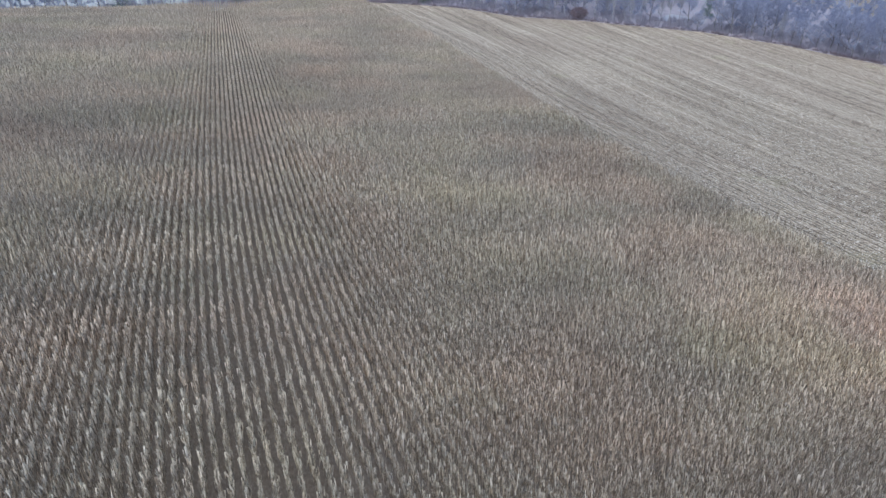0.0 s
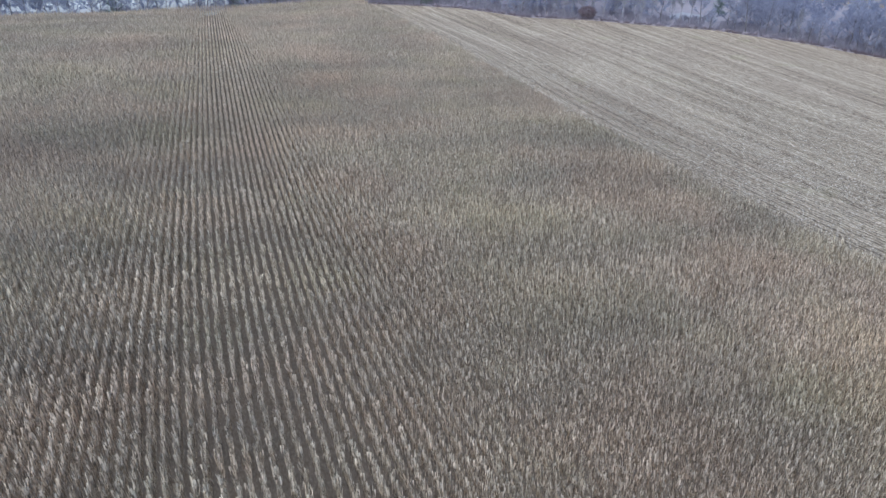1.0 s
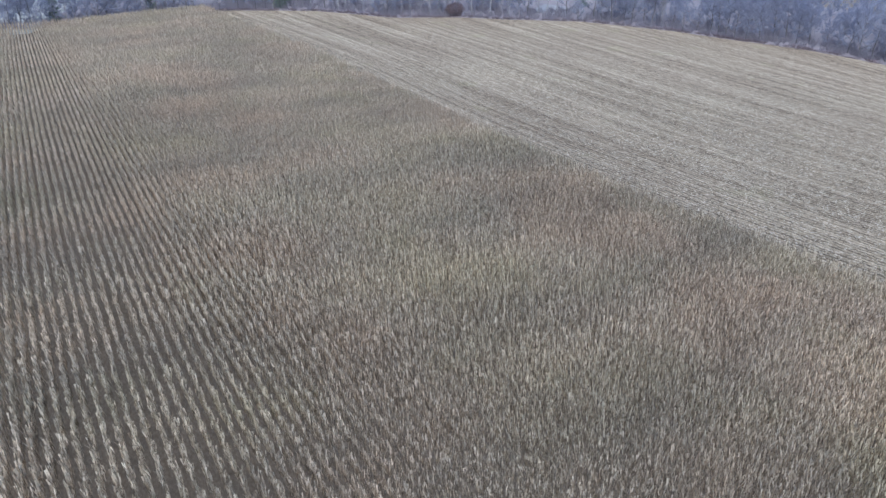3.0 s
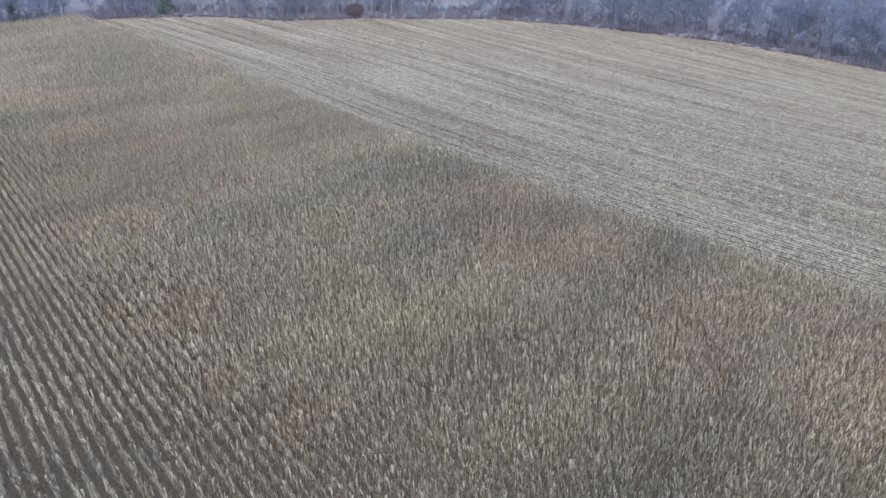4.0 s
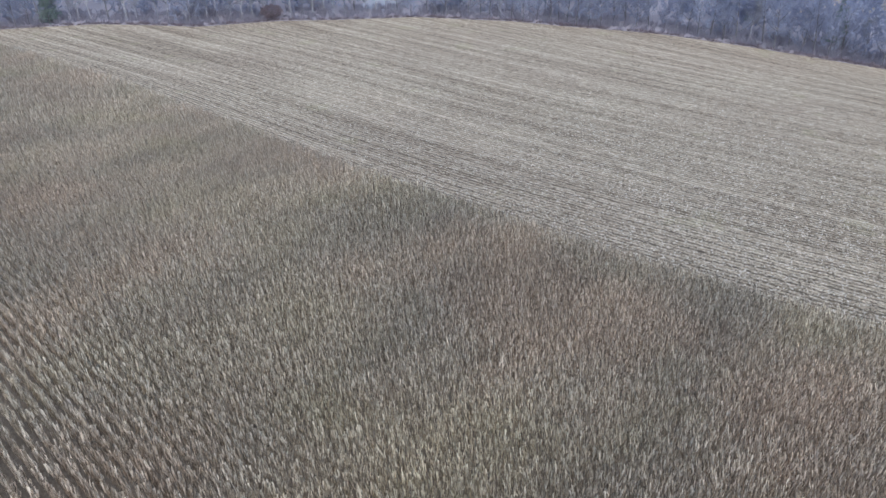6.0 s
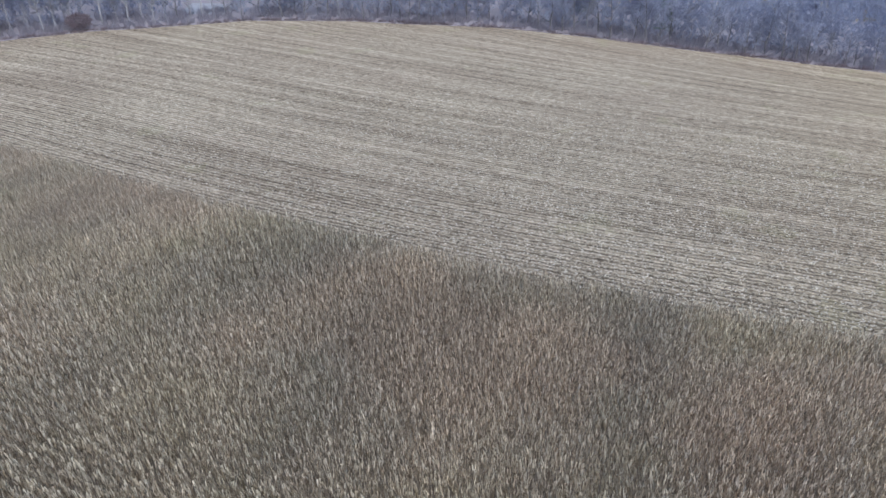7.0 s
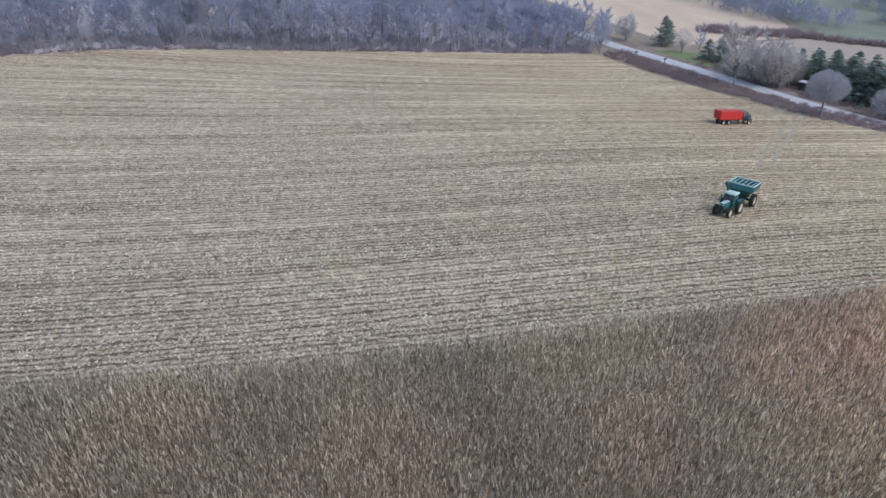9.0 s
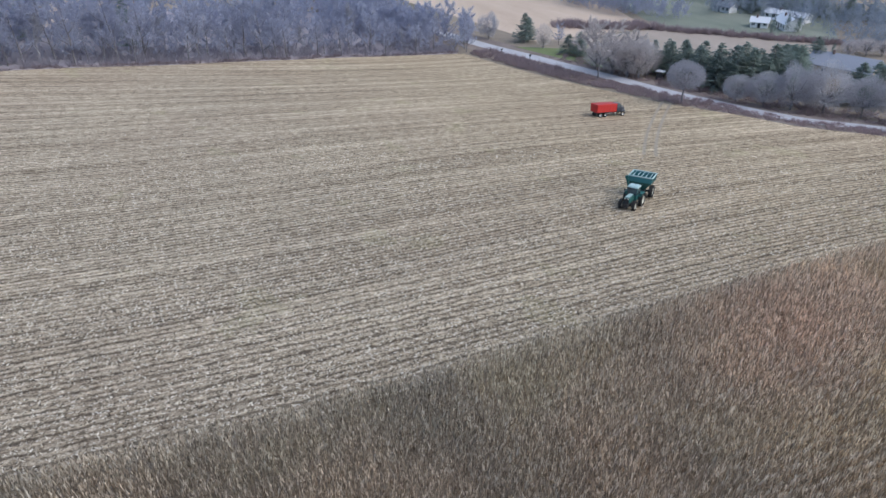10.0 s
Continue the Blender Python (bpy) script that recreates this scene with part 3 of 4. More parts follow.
for i, (x, y, nx, ny) in enumerate(along(EDGE, 3.2)):
    pale = (95 < x < 165 and 185 < y < 262 and rng.uniform() < 0.8) or rng.uniform() < 0.10
    kinds = pale_kinds if pale else dark_kinds
    k = kinds[rng.integers(0, len(kinds))]
    out = rng.uniform(1.5, 9) + (1.5 if pale else 0)
    x, y = x + nx * out, y + ny * out
    s = rng.uniform(0.5, 1.15) * low_end(y)
    if k.name in used:
        plant(k, x, y, s, s * rng.uniform(0.9, 1.2))
    else:
        used.add(k.name)
        place_first(k, x, y, s)


def joined(name, templates, spots, mat, label, category):
    """Many plants in one mesh, for what nobody could count."""
    px, py, s, h = (np.array(c, float) for c in zip(*spots))
    m = len(px)
    v, f = scatter(templates, px, py, height(px, py), rng.uniform(0, 6.283, m), s, h, np.zeros(m), np.zeros(m), rng.integers(0, len(templates), m))
    return tagged(new(name, mesh_from(name, v, f, mat)), label, category, kind="stuff")


deep = [bare_tree(rng, 15, 4.6, 980, 0.2, 0.08)[1] for _ in range(5)]
spots = []
for x, y, nx, ny in along(EDGE, 4.4):
    for row in (9, 14, 20, 28, 38, 52):
        if rng.uniform() < 0.66 and not (x < 25 and row > 14):
            o = row + rng.uniform(-4, 4)
            px, py = x + nx * o + rng.uniform(-2, 2), y + ny * o + rng.uniform(-2, 2)
            if px > 228 and py < -6 - 0.1 * (px - 228):
                continue
            if 163 < px < 190 and 192 < py < 220 and row < 30:
                continue
            if 238 < px < 330 and 92 < py < 107:
                continue
            s = rng.uniform(0.6, 1.3) * low_end(py)
            spots.append((px, py, s, s * rng.uniform(0.9, 1.15)))
for x, y, nx, ny in along([(231, -1), (262, 5), (300, 14), (345, 25), (400, 38)], 2.6):
    for o in (-3, 3, 9):
        s = rng.uniform(0.55, 0.85)
        spots.append((x - nx * o + rng.uniform(-1.5, 1.5), y - ny * o + rng.uniform(-1.5, 1.5), s, s))
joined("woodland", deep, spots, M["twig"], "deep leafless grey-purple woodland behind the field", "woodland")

pts = np.array(along(EDGE, 3.0))
off = np.linspace(0.2, 75, 16)[:, None]
sheet("forest_floor", pts[None, :, 0] + pts[None, :, 2] * off, pts[None, :, 1] + pts[None, :, 3] * off, 0.07, M["forest_floor"], "mauve-brown dead leaves under the bare wood", "forest floor")
patch_y = np.linspace(92, 107, 8)
lofted("clearing", np.full_like(patch_y, 246.0), np.full_like(patch_y, 330.0), patch_y, 24, 0.11, M["tan"], "pale tan grass in a clearing behind the trees", "field")

lofted("north_meadow", np.linspace(-130, -95, 14), np.linspace(20, 60, 14), np.linspace(268, 380, 14), 30, 0.1, M["pasture_pale"], "pale meadow behind a thin line of trees", "field")

sparse = [bare_tree(rng, 15, 4.6, 520, 0.22, 0.05)[1] for _ in range(4)]
low = [shrub(rng, 1.8, 2.6, 90, 0.085) for _ in range(6)]
front, behind = [], []
for x, y, nx, ny in along(EDGE, 1.1):
    for o in (0.8, 2.5, 5, 8, 13):
        if rng.uniform() < (0.95 if o < 2 else 0.65):
            s = rng.uniform(0.6, 1.2)
            (front if o < 2 else behind).append((x + nx * (o + rng.uniform(-0.8, 0.8)), y + ny * (o + rng.uniform(-0.8, 0.8)), s, s * rng.uniform(0.5, 1.0) * (0.7 if o < 2 else 1.3 + 0.09 * o)))
joined("undergrowth", low, front, M["edge_brush"], "low reddish-brown undergrowth along the wood's edge", "brush")
joined("sapling_thicket", low, behind, M["mauve"], "grey-mauve bare saplings under the wood's edge trees", "thicket")

# ---- road, verge and hedge ----
ROAD = [(420.2, 26.9), (319.5, 2.8), (259.1, -9.7), (228.8, -18), (207.6, -25.3), (183.5, -31.1), (158.3, -34.9), (138.2, -40.2), (128.1, -44.7), (117.8, -56.7), (103.3, -78.7), (76.7, -110.6), (40, -160)]


def strip(name, line, half, lift, mat, label, category):
    pts = along(line, 2.0)
    c = np.array(pts)
    off = np.linspace(-half, half, 5)[:, None]
    return sheet(name, c[None, :, 0] + c[None, :, 2] * off, c[None, :, 1] + c[None, :, 3] * off, lift, mat, label, category)


strip("verge", ROAD, 8.0, 0.05, M["verge"], "rough brown grass verge along the road", "verge")
strip("road", ROAD, 2.7, 0.12, M["road"], "pale grey worn asphalt country road", "road")

spots = []
for x, y, nx, ny in along([(220, -10.8), (180.7, -20.5), (148.9, -29.8), (136.2, -37.2), (125.1, -42.6), (115.9, -52.6), (103.5, -71.6), (81.9, -98.6)], 0.9):
    for o in (-5.2, -3.7, -2.2, -0.8, 0.7, 2.2):
        if o < -3 and x < 140:
            continue
        if rng.uniform() < 0.75:
            s = rng.uniform(0.5, 1.0)
            spots.append((x + nx * o + rng.uniform(-0.6, 0.6), y + ny * o + rng.uniform(-0.6, 0.6), s, s * rng.uniform(0.8, 1.5) * (1.0 if x > 180 else 0.6)))
joined("roadside_hedge", low, spots, M["brush"], "low dark reddish-brown hedge between stubble and road", "hedge")


arc = [(151 - 44 * q + 6 * q * q, -27.5 + 44 * q - 10 * q * q) for q in np.linspace(0, 1, 12)]
for side in (-0.95, 0.95):
    strip("wheel_track", [(x + side * 0.75, y + side * 0.66) for x, y in arc], 0.28, 0.105, M["track"], "pale crushed straw in a wheel track across stubble", "track")


# ---- land beyond the road ----
def patch(name, corners, lift, mat, label, category):
    """A four-cornered field on the ground."""
    a, b, c, d = (np.array(p, float) for p in corners)
    s, t = np.meshgrid(np.linspace(0, 1, 24), np.linspace(0, 1, 24), indexing="ij")
    s, t = s[..., None], t[..., None]
    p = a * (1 - s) * (1 - t) + b * s * (1 - t) + c * s * t + d * (1 - s) * t
    return sheet(name, p[..., 0], p[..., 1], lift, mat, label, category)


patch("lawn", [(224.7, -26.5), (188.4, -37.2), (178, -53.2), (216.3, -43.6)], 0.10, M["lawn"], "bright green mown lawn beside the road", "lawn")
patch("meadow", [(230.5, -37.6), (419.6, -3.3), (416.9, -144.3), (240.5, -90.1)], 0.06, M["tan"], "pale tan dry meadow", "field")
patch("far_field", [(230.4, -43.7), (238.5, -91.1), (195.5, -133), (173.1, -101.5)], 0.07, M["tan2"], "tan harvested field beyond the pines", "field")
patch("pasture", [(242.4, -95.2), (396.8, -144.1), (324.3, -264.3), (200.4, -138.1)], 0.07, M["pasture"], "dull green pasture", "field")

pines = [tree_thing("conifer", conifer(rng, 11.5, 7.6), M["bark"], M["needle"], "dark green conifer beyond the road", "conifer", "conifers") for _ in range(3)]
PINES = [(181.1, -46.1, .8), (178.1, -48.1, .85), (175.1, -47, .85), (173, -50, .9), (170.1, -48, .85), (167, -48.9, .95), (164.1, -46.9, .9), (162, -50.9, 1.0), (159, -47.9, 1.05), (156, -50.8, .95), (157.9, -54.9, 1.0), (153.9, -53.9, 1.0),
         (152.8, -58.9, 1.1), (154.7, -62.9, 1.05), (158.6, -68, 1.1), (155.6, -71, .95), (162.5, -76.1, 1.0), (164.4, -82.2, .8), (172.1, -96.4, .8), (180, -104.5, .8), (229.6, -32.6, .8), (231.5, -35.1, .7), (210.4, -37.4, .65), (207.4, -39.4, .7), (204.4, -38.4, .5),
         (180, -50.1, .7), (176, -52.1, .9), (169, -52, .95), (164.9, -53, 1.0), (160.9, -54.9, 1.05), (160.8, -60, 1.0), (156.8, -58.9, .9), (150.9, -55.8, .9), (149.8, -60.9, 1.0), (151.7, -65.9, 1.0), (161.6, -72.1, 1.0), (165.5, -78.2, .9), (171.3, -86.3, .75),
         (137.5, -69.8, 1.05), (135.5, -73.8, 1.1), (139.4, -77.9, 1.05), (133.4, -77.8, 1.1), (136.3, -83.9, 1.1), (141.2, -86, 1.0)]
for i, (x, y, s) in enumerate(PINES):
    if i < 3:
        place_first(pines[i], x, y, s)
    else:
        plant(pines[i % 3], x, y, s * 1.16, s * rng.uniform(0.74, 1.04))

bushes = [tree_thing("bush", dome_tree(rng, 6.2, 6.2, 2600, 0.06), M["bark"], M["twig_brown"], "loose leafless grey-brown bush beside the road", "bush", "roadside bushes") for _ in range(2)]
# unidentified pale patch between the trunks, water or road, added as bare ground
patch("gravel_yard", [(165, 209), (171, 197), (184, 202), (178, 215)], 0.12, M["gravel"], "pale patch of ground behind the trees", "yard")
for x, y, s in ((179.5, -110.9, .48), (218, -126, .5), (96.5, 261, .95), (99, 263, .8), (218.6, -133.2, .55), (215.5, -135.2, .5), (219, 84, 1.2), (228, 108, .8), (227, 111, .7), (186, 205, 1.0), (30, 286, 1.0), (-12, 281, 1.1), (60, 287, .9)):
    plant(pines[int(rng.integers(0, 3))], x, y, s * 0.65, s, "slim dark conifer standing among bare trees")
thicket = tree_thing("thicket", dome_tree(rng, 4.2, 6.0, 3500, 0.08), M["bark"], M["brush"], "round dark thicket at the wood's edge", "bush")
place_first(thicket, 138.8, 216.5)
domes = [tree_thing("round_tree", dome_tree(rng, 9.0, 9.3, 12500, 0.05), M["bark"], M["twig_grey"], "round leafless tree with dense grey twigs by the road", "tree", "round trees") for _ in range(2)]
kerb_dome = tree_thing("round_tree", dome_tree(rng, 9.6, 8.2, 10000, 0.055, 0.04, 0.36), M["bark"], M["twig_grey"], "round leafless tree on a clear trunk in the roadside hedge", "tree", "round trees")
place_first(kerb_dome, 148.6, -29.4)
place_first(domes[0], 147, -43.5, 0.7)
place_first(domes[1], 142, -46.8, 0.85)
wild = tree_thing("round_tree", dome_tree(rng, 9.5, 8.6, 9000, 0.065, 0.16), M["bark"], M["twig_grey"], "broad uneven leafless tree with mauve-grey twigs", "tree", "round trees")
place_first(wild, 137.5, -50.3, 1.05)
for x, y, s in ((237.8, -23.6, 0.8), (133.4, -55.3, 1.15), (128.3, -60.8, 0.95), (122.7, -63.8, 1.1), (139.5, -57, 0.8)):
    plant(wild, x, y, s, s * rng.uniform(0.9, 1.15))

solo = tree_thing("bare_tree", bare_tree(rng, 13, 6.6, 7500, 0.07, 0.24, 0.75), M["bark"], M["twig_brown"], "tall leafless tree standing alone at the roadside", "tree")
place_first(solo, 179.6, -27.9, 1.15)
for i, (x, y, s) in enumerate(((186.4, -35.2, .9), (184.3, -38.2, 1.0), (180.3, -37.1, .9), (176.3, -38.1, 1.1), (178.2, -42.2, 1.0), (188.3, -41.2, .8), (220.5, -34.5, .8), (217.3, -46.6, .7), (190.4, -34.2, .9), (182.4, -34.1, 1.1), (178.4, -36.1, 1.2), (193.4, -36.3, .8), (184.2, -44.2, .8), (179.1, -47.2, .7))):
    if i < 2:
        place_first(bushes[i], x, y, s)
    else:
        plant(bushes[i % 2], x, y, s * 1.12, s * rng.uniform(1.1, 1.5))
for x, y, s in ((186, -36.5, .7), (182.5, -40, .75), (177.5, -38, .65), (180, -34.5, .6)):
    plant(solo, x, y, s, s * 1.15, "leafless grey-brown tree in a roadside thicket")
for x, y, s in ((182, -121, .9), (180, -126, 1.0), (178, -130.5, .9), (184, -127, .8)):
    plant(bushes[0], x, y, s, s * 0.9, "rounded olive-brown bush beside the far field")
for x, y, s in ((225, -9.4, .75), (229, -11.4, .7), (232.9, -13.5, .8), (236.9, -15.5, .7), (240, -9.5, .9), (221, -8.3, .7), (223.4, -41.6, .5)):
    plant(dark_kinds[int(rng.integers(0, 4))], x, y, s, s, "small leafless tree beside the road")

spots = []
for x, y, nx, ny in along(ROAD[4:11], 1.2):
    for o in (-4.6, -6.5, -9, -12, -15):
        if rng.uniform() < 0.6:
            s = rng.uniform(0.6, 1.1)
            spots.append((x + nx * (o + rng.uniform(-1, 1)), y + ny * (o + rng.uniform(-1, 1)), s, s * rng.uniform(0.4, 0.9) * (0.5 if o > -5 else 1)))
joined("roadside_brush", low, spots, M["brush"], "tangled mauve-brown brush beyond the road", "brush")
spots = [(x + rng.uniform(-2, 2), y + rng.uniform(-2, 2), rng.uniform(.9, 1.5), rng.uniform(.9, 1.8)) for x, y, _, _ in along([(248, -64), (237.4, -92.1), (195.5, -133), (155.7, -171.9)], 0.45)]
spots += [(x + rng.uniform(-4, 4), y + rng.uniform(-4, 4), rng.uniform(1.0, 1.9), rng.uniform(1.0, 2.0)) for x, y, _, _ in along([(252, -58), (247, -74), (243, -92)], 0.3)]
joined("field_hedge", low, spots, M["brush"], "dark reddish-brown hedge between the far fields", "hedge")
spots = []
for line in ([(348.1, -73.1), (297.4, -102.8), (265.2, -106.5)], [(246.3, -152.7), (224.2, -154.5), (196, -162.2), (175.4, -187.2)], [(296.4, -153.2), (266.1, -163), (250.8, -177.9)], [(262, -136), (252, -148), (247, -168), (225, -176), (205, -182)], [(195.6, -130), (186.4, -138), (174.3, -141.9)]):
    for x, y, nx, ny in along(line, 2.6):
        for o in (-6, -2, 3, 9):
            if rng.uniform() < 0.7:
                s = rng.uniform(0.4, 0.7)
                spots.append((x + nx * o + rng.uniform(-2, 2), y + ny * o + rng.uniform(-2, 2), s, s))
joined("far_woodland", sparse, spots, M["twig_far"], "distant leafless valley woodland with blue haze in its colour", "woodland")


for i in range(34):
    q = i / 33
    s = rng.uniform(0.45, 0.75)
    plant(pines[i % 3], 262 - 52 * q + rng.uniform(-5, 5), -146 - 38 * q + rng.uniform(-6, 6), s * 1.2, s, "dark green conifer in the valley wood")


spots = []
for x, y, nx, ny in along([(300, -92), (275, -100), (262, -104), (254, -116)], 3.0):
    for o in (-4, 1, 6):
        s = rng.uniform(0.35, 0.6)
        spots.append((x + nx * o + rng.uniform(-2, 2), y + ny * o + rng.uniform(-2, 2), s, s))
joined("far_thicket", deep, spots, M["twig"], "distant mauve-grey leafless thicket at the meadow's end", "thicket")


# ---- vehicles ----
M.update({
    "green_paint": m_plain("dusty_green_paint", (0.025, 0.115, 0.105), 0.35, 0, 0.5, 0.3),
    "teal_paint": m_plain("faded_teal_paint", (0.06, 0.21, 0.22), 0.4, 0, 0.5, 0.25),
    "pale_roof": m_plain("pale_green_cab_roof", (0.40, 0.54, 0.52), 0.4, 0, 0.5, 0.15),
    "rim": m_plain("pale_rim_paint", (0.60, 0.58, 0.48), 0.5, 0, 0.4, 0.2),
    "tyre": m_plain("dusty_tyre_rubber", (0.05, 0.048, 0.045), 0.9, 0, 0.2, 0.4),
    "dark": m_plain("dark_grey_steel", (0.05, 0.052, 0.055), 0.5, 0.3, 0.4, 0.3),
    "red_paint": m_plain("red_truck_box_paint", (0.55, 0.035, 0.03), 0.45, 0, 0.4, 0.25),
    "cab_paint": m_plain("dark_blue_cab_paint", (0.03, 0.035, 0.05), 0.3, 0, 0.5, 0.2),
    "glass": m_plain("tinted_cab_glass", (0.06, 0.08, 0.09), 0.08, 0, 0.6, 0.1),
    "chrome": m_plain("dull_chrome", (0.6, 0.6, 0.6), 0.25, 0.9, 0.5, 0.1),
    "grain": m_plain("yellow_corn_grain", (0.50, 0.33, 0.10), 0.8, 0, 0.2, 0.35, 12.0),
    "lamp": m_plain("clear_lamp_lens", (0.7, 0.7, 0.65), 0.15, 0, 0.5, 0.1),
})


def part(name, bm, material, parent, label=""):
    me = bpy.data.meshes.new(name)
    bm.to_mesh(me)
    bm.free()
    me.materials.append(material)
    ob = new(name, me)
    ob.parent = parent
    return tagged(ob, label) if label else ob


def prism(size, at, bevel=0.03, top=(1.0, 1.0), shift=(0.0, 0.0)):
    """A bevelled box; its top face may be smaller and moved."""
    bm = bmesh.new()
    bmesh.ops.create_cube(bm, size=1.0)
    for v in bm.verts:
        up = v.co.z > 0
        v.co.x = v.co.x * size[0] * (top[0] if up else 1) + (shift[0] if up else 0) + at[0]
        v.co.y = v.co.y * size[1] * (top[1] if up else 1) + (shift[1] if up else 0) + at[1]
        v.co.z = v.co.z * size[2] + at[2]
    if bevel:
        bmesh.ops.bevel(bm, geom=bm.edges[:], offset=bevel, segments=2, affect="EDGES", profile=0.6)
    return bm


def merge(*bms):
    out = bmesh.new()
    for b in bms:
        me = bpy.data.meshes.new("tmp")
        b.to_mesh(me)
        b.free()
        out.from_mesh(me)
        bpy.data.meshes.remove(me)
    return out


def rod(a, b, r, sides=8):
    v, f = tube([a, b], [r, r], sides)
    bm = bmesh.new()
    vs = [bm.verts.new(p) for p in v]
    for t in f:
        bm.faces.new([vs[i] for i in t])
    bm.faces.new(vs[:sides][::-1])
    bm.faces.new(vs[sides:])
    bmesh.ops.recalc_face_normals(bm, faces=bm.faces[:])
    return bm


def lathe(profile, at, sides=24):
    """A ring turned about an axis along x, from (x, r) points."""
    bm = bmesh.new()
    rings = [[bm.verts.new((at[0] + px, at[1] + r * math.cos(6.2832 * k / sides), at[2] + r * math.sin(6.2832 * k / sides))) for k in range(sides)] for px, r in profile]
    for p, q in zip(rings, rings[1:]):
        for k in range(sides):
            bm.faces.new((p[k], p[(k + 1) % sides], q[(k + 1) % sides], q[k]))
    bmesh.ops.recalc_face_normals(bm, faces=bm.faces[:])
    return bm


def wheel(parent, at, r, w, rim_mat, name="wheel", lugs=0):
    root = new(name)
    root.parent = parent
    h = w / 2
    tyre = lathe([(-h * 0.7, r * 0.62), (-h, r * 0.72), (-h, r * 0.92), (-h * 0.7, r), (h * 0.7, r), (h, r * 0.92), (h, r * 0.72), (h * 0.7, r * 0.62)], at)
    bars = [tyre]
    for k in range(lugs):
        a = 6.2832 * k / lugs
        for s in (-1, 1):
            b = prism((w * 0.5, r * 0.09, r * 0.07), (s * w * 0.24, 0, r * 1.0), 0.0)
            bmesh.ops.rotate(b, verts=b.verts[:], cent=(s * w * 0.24, 0, r), matrix=Matrix.Rotation(s * 0.6, 3, "Z"))
            bmesh.ops.rotate(b, verts=b.verts[:], cent=(0, 0, 0), matrix=Matrix.Rotation(a + s * 0.08, 3, "X"))
            bmesh.ops.translate(b, verts=b.verts[:], vec=at)
            bars.append(b)
    part("tyre", merge(*bars), M["tyre"], root)
    part("rim", lathe([(-h * 0.72, r * 0.63), (-h * 0.55, r * 0.55), (-h * 0.15, r * 0.5), (-h * 0.15, 0.12), (-h * 0.4, 0.1), (-h * 0.4, 0.001), (h * 0.4, 0.001), (h * 0.4, 0.1), (h * 0.15, 0.12), (h * 0.15, r * 0.5), (h * 0.55, r * 0.55), (h * 0.72, r * 0.63)], at), rim_mat, root)
    return root


def slope_pose(x, y, yaw):
    """On the ground at x, y, leaning with the slope, nose along +y turned by yaw."""
    a = radians(yaw)
    f, s = (-math.sin(a), math.cos(a)), (math.cos(a), math.sin(a))
    rise = lambda d: float(height(x + d[0] * 1.5, y + d[1] * 1.5) - height(x - d[0] * 1.5, y - d[1] * 1.5)) / 3
    fwd = Vector((f[0], f[1], rise(f))).normalized()
    side = Vector((s[0], s[1], rise(s))).normalized()
    up = side.cross(fwd).normalized()
    side = fwd.cross(up)
    m = Matrix((side, fwd, up)).transposed().to_4x4()
    return Matrix.Translation((x, y, float(height(x, y)) + 0.09)) @ m


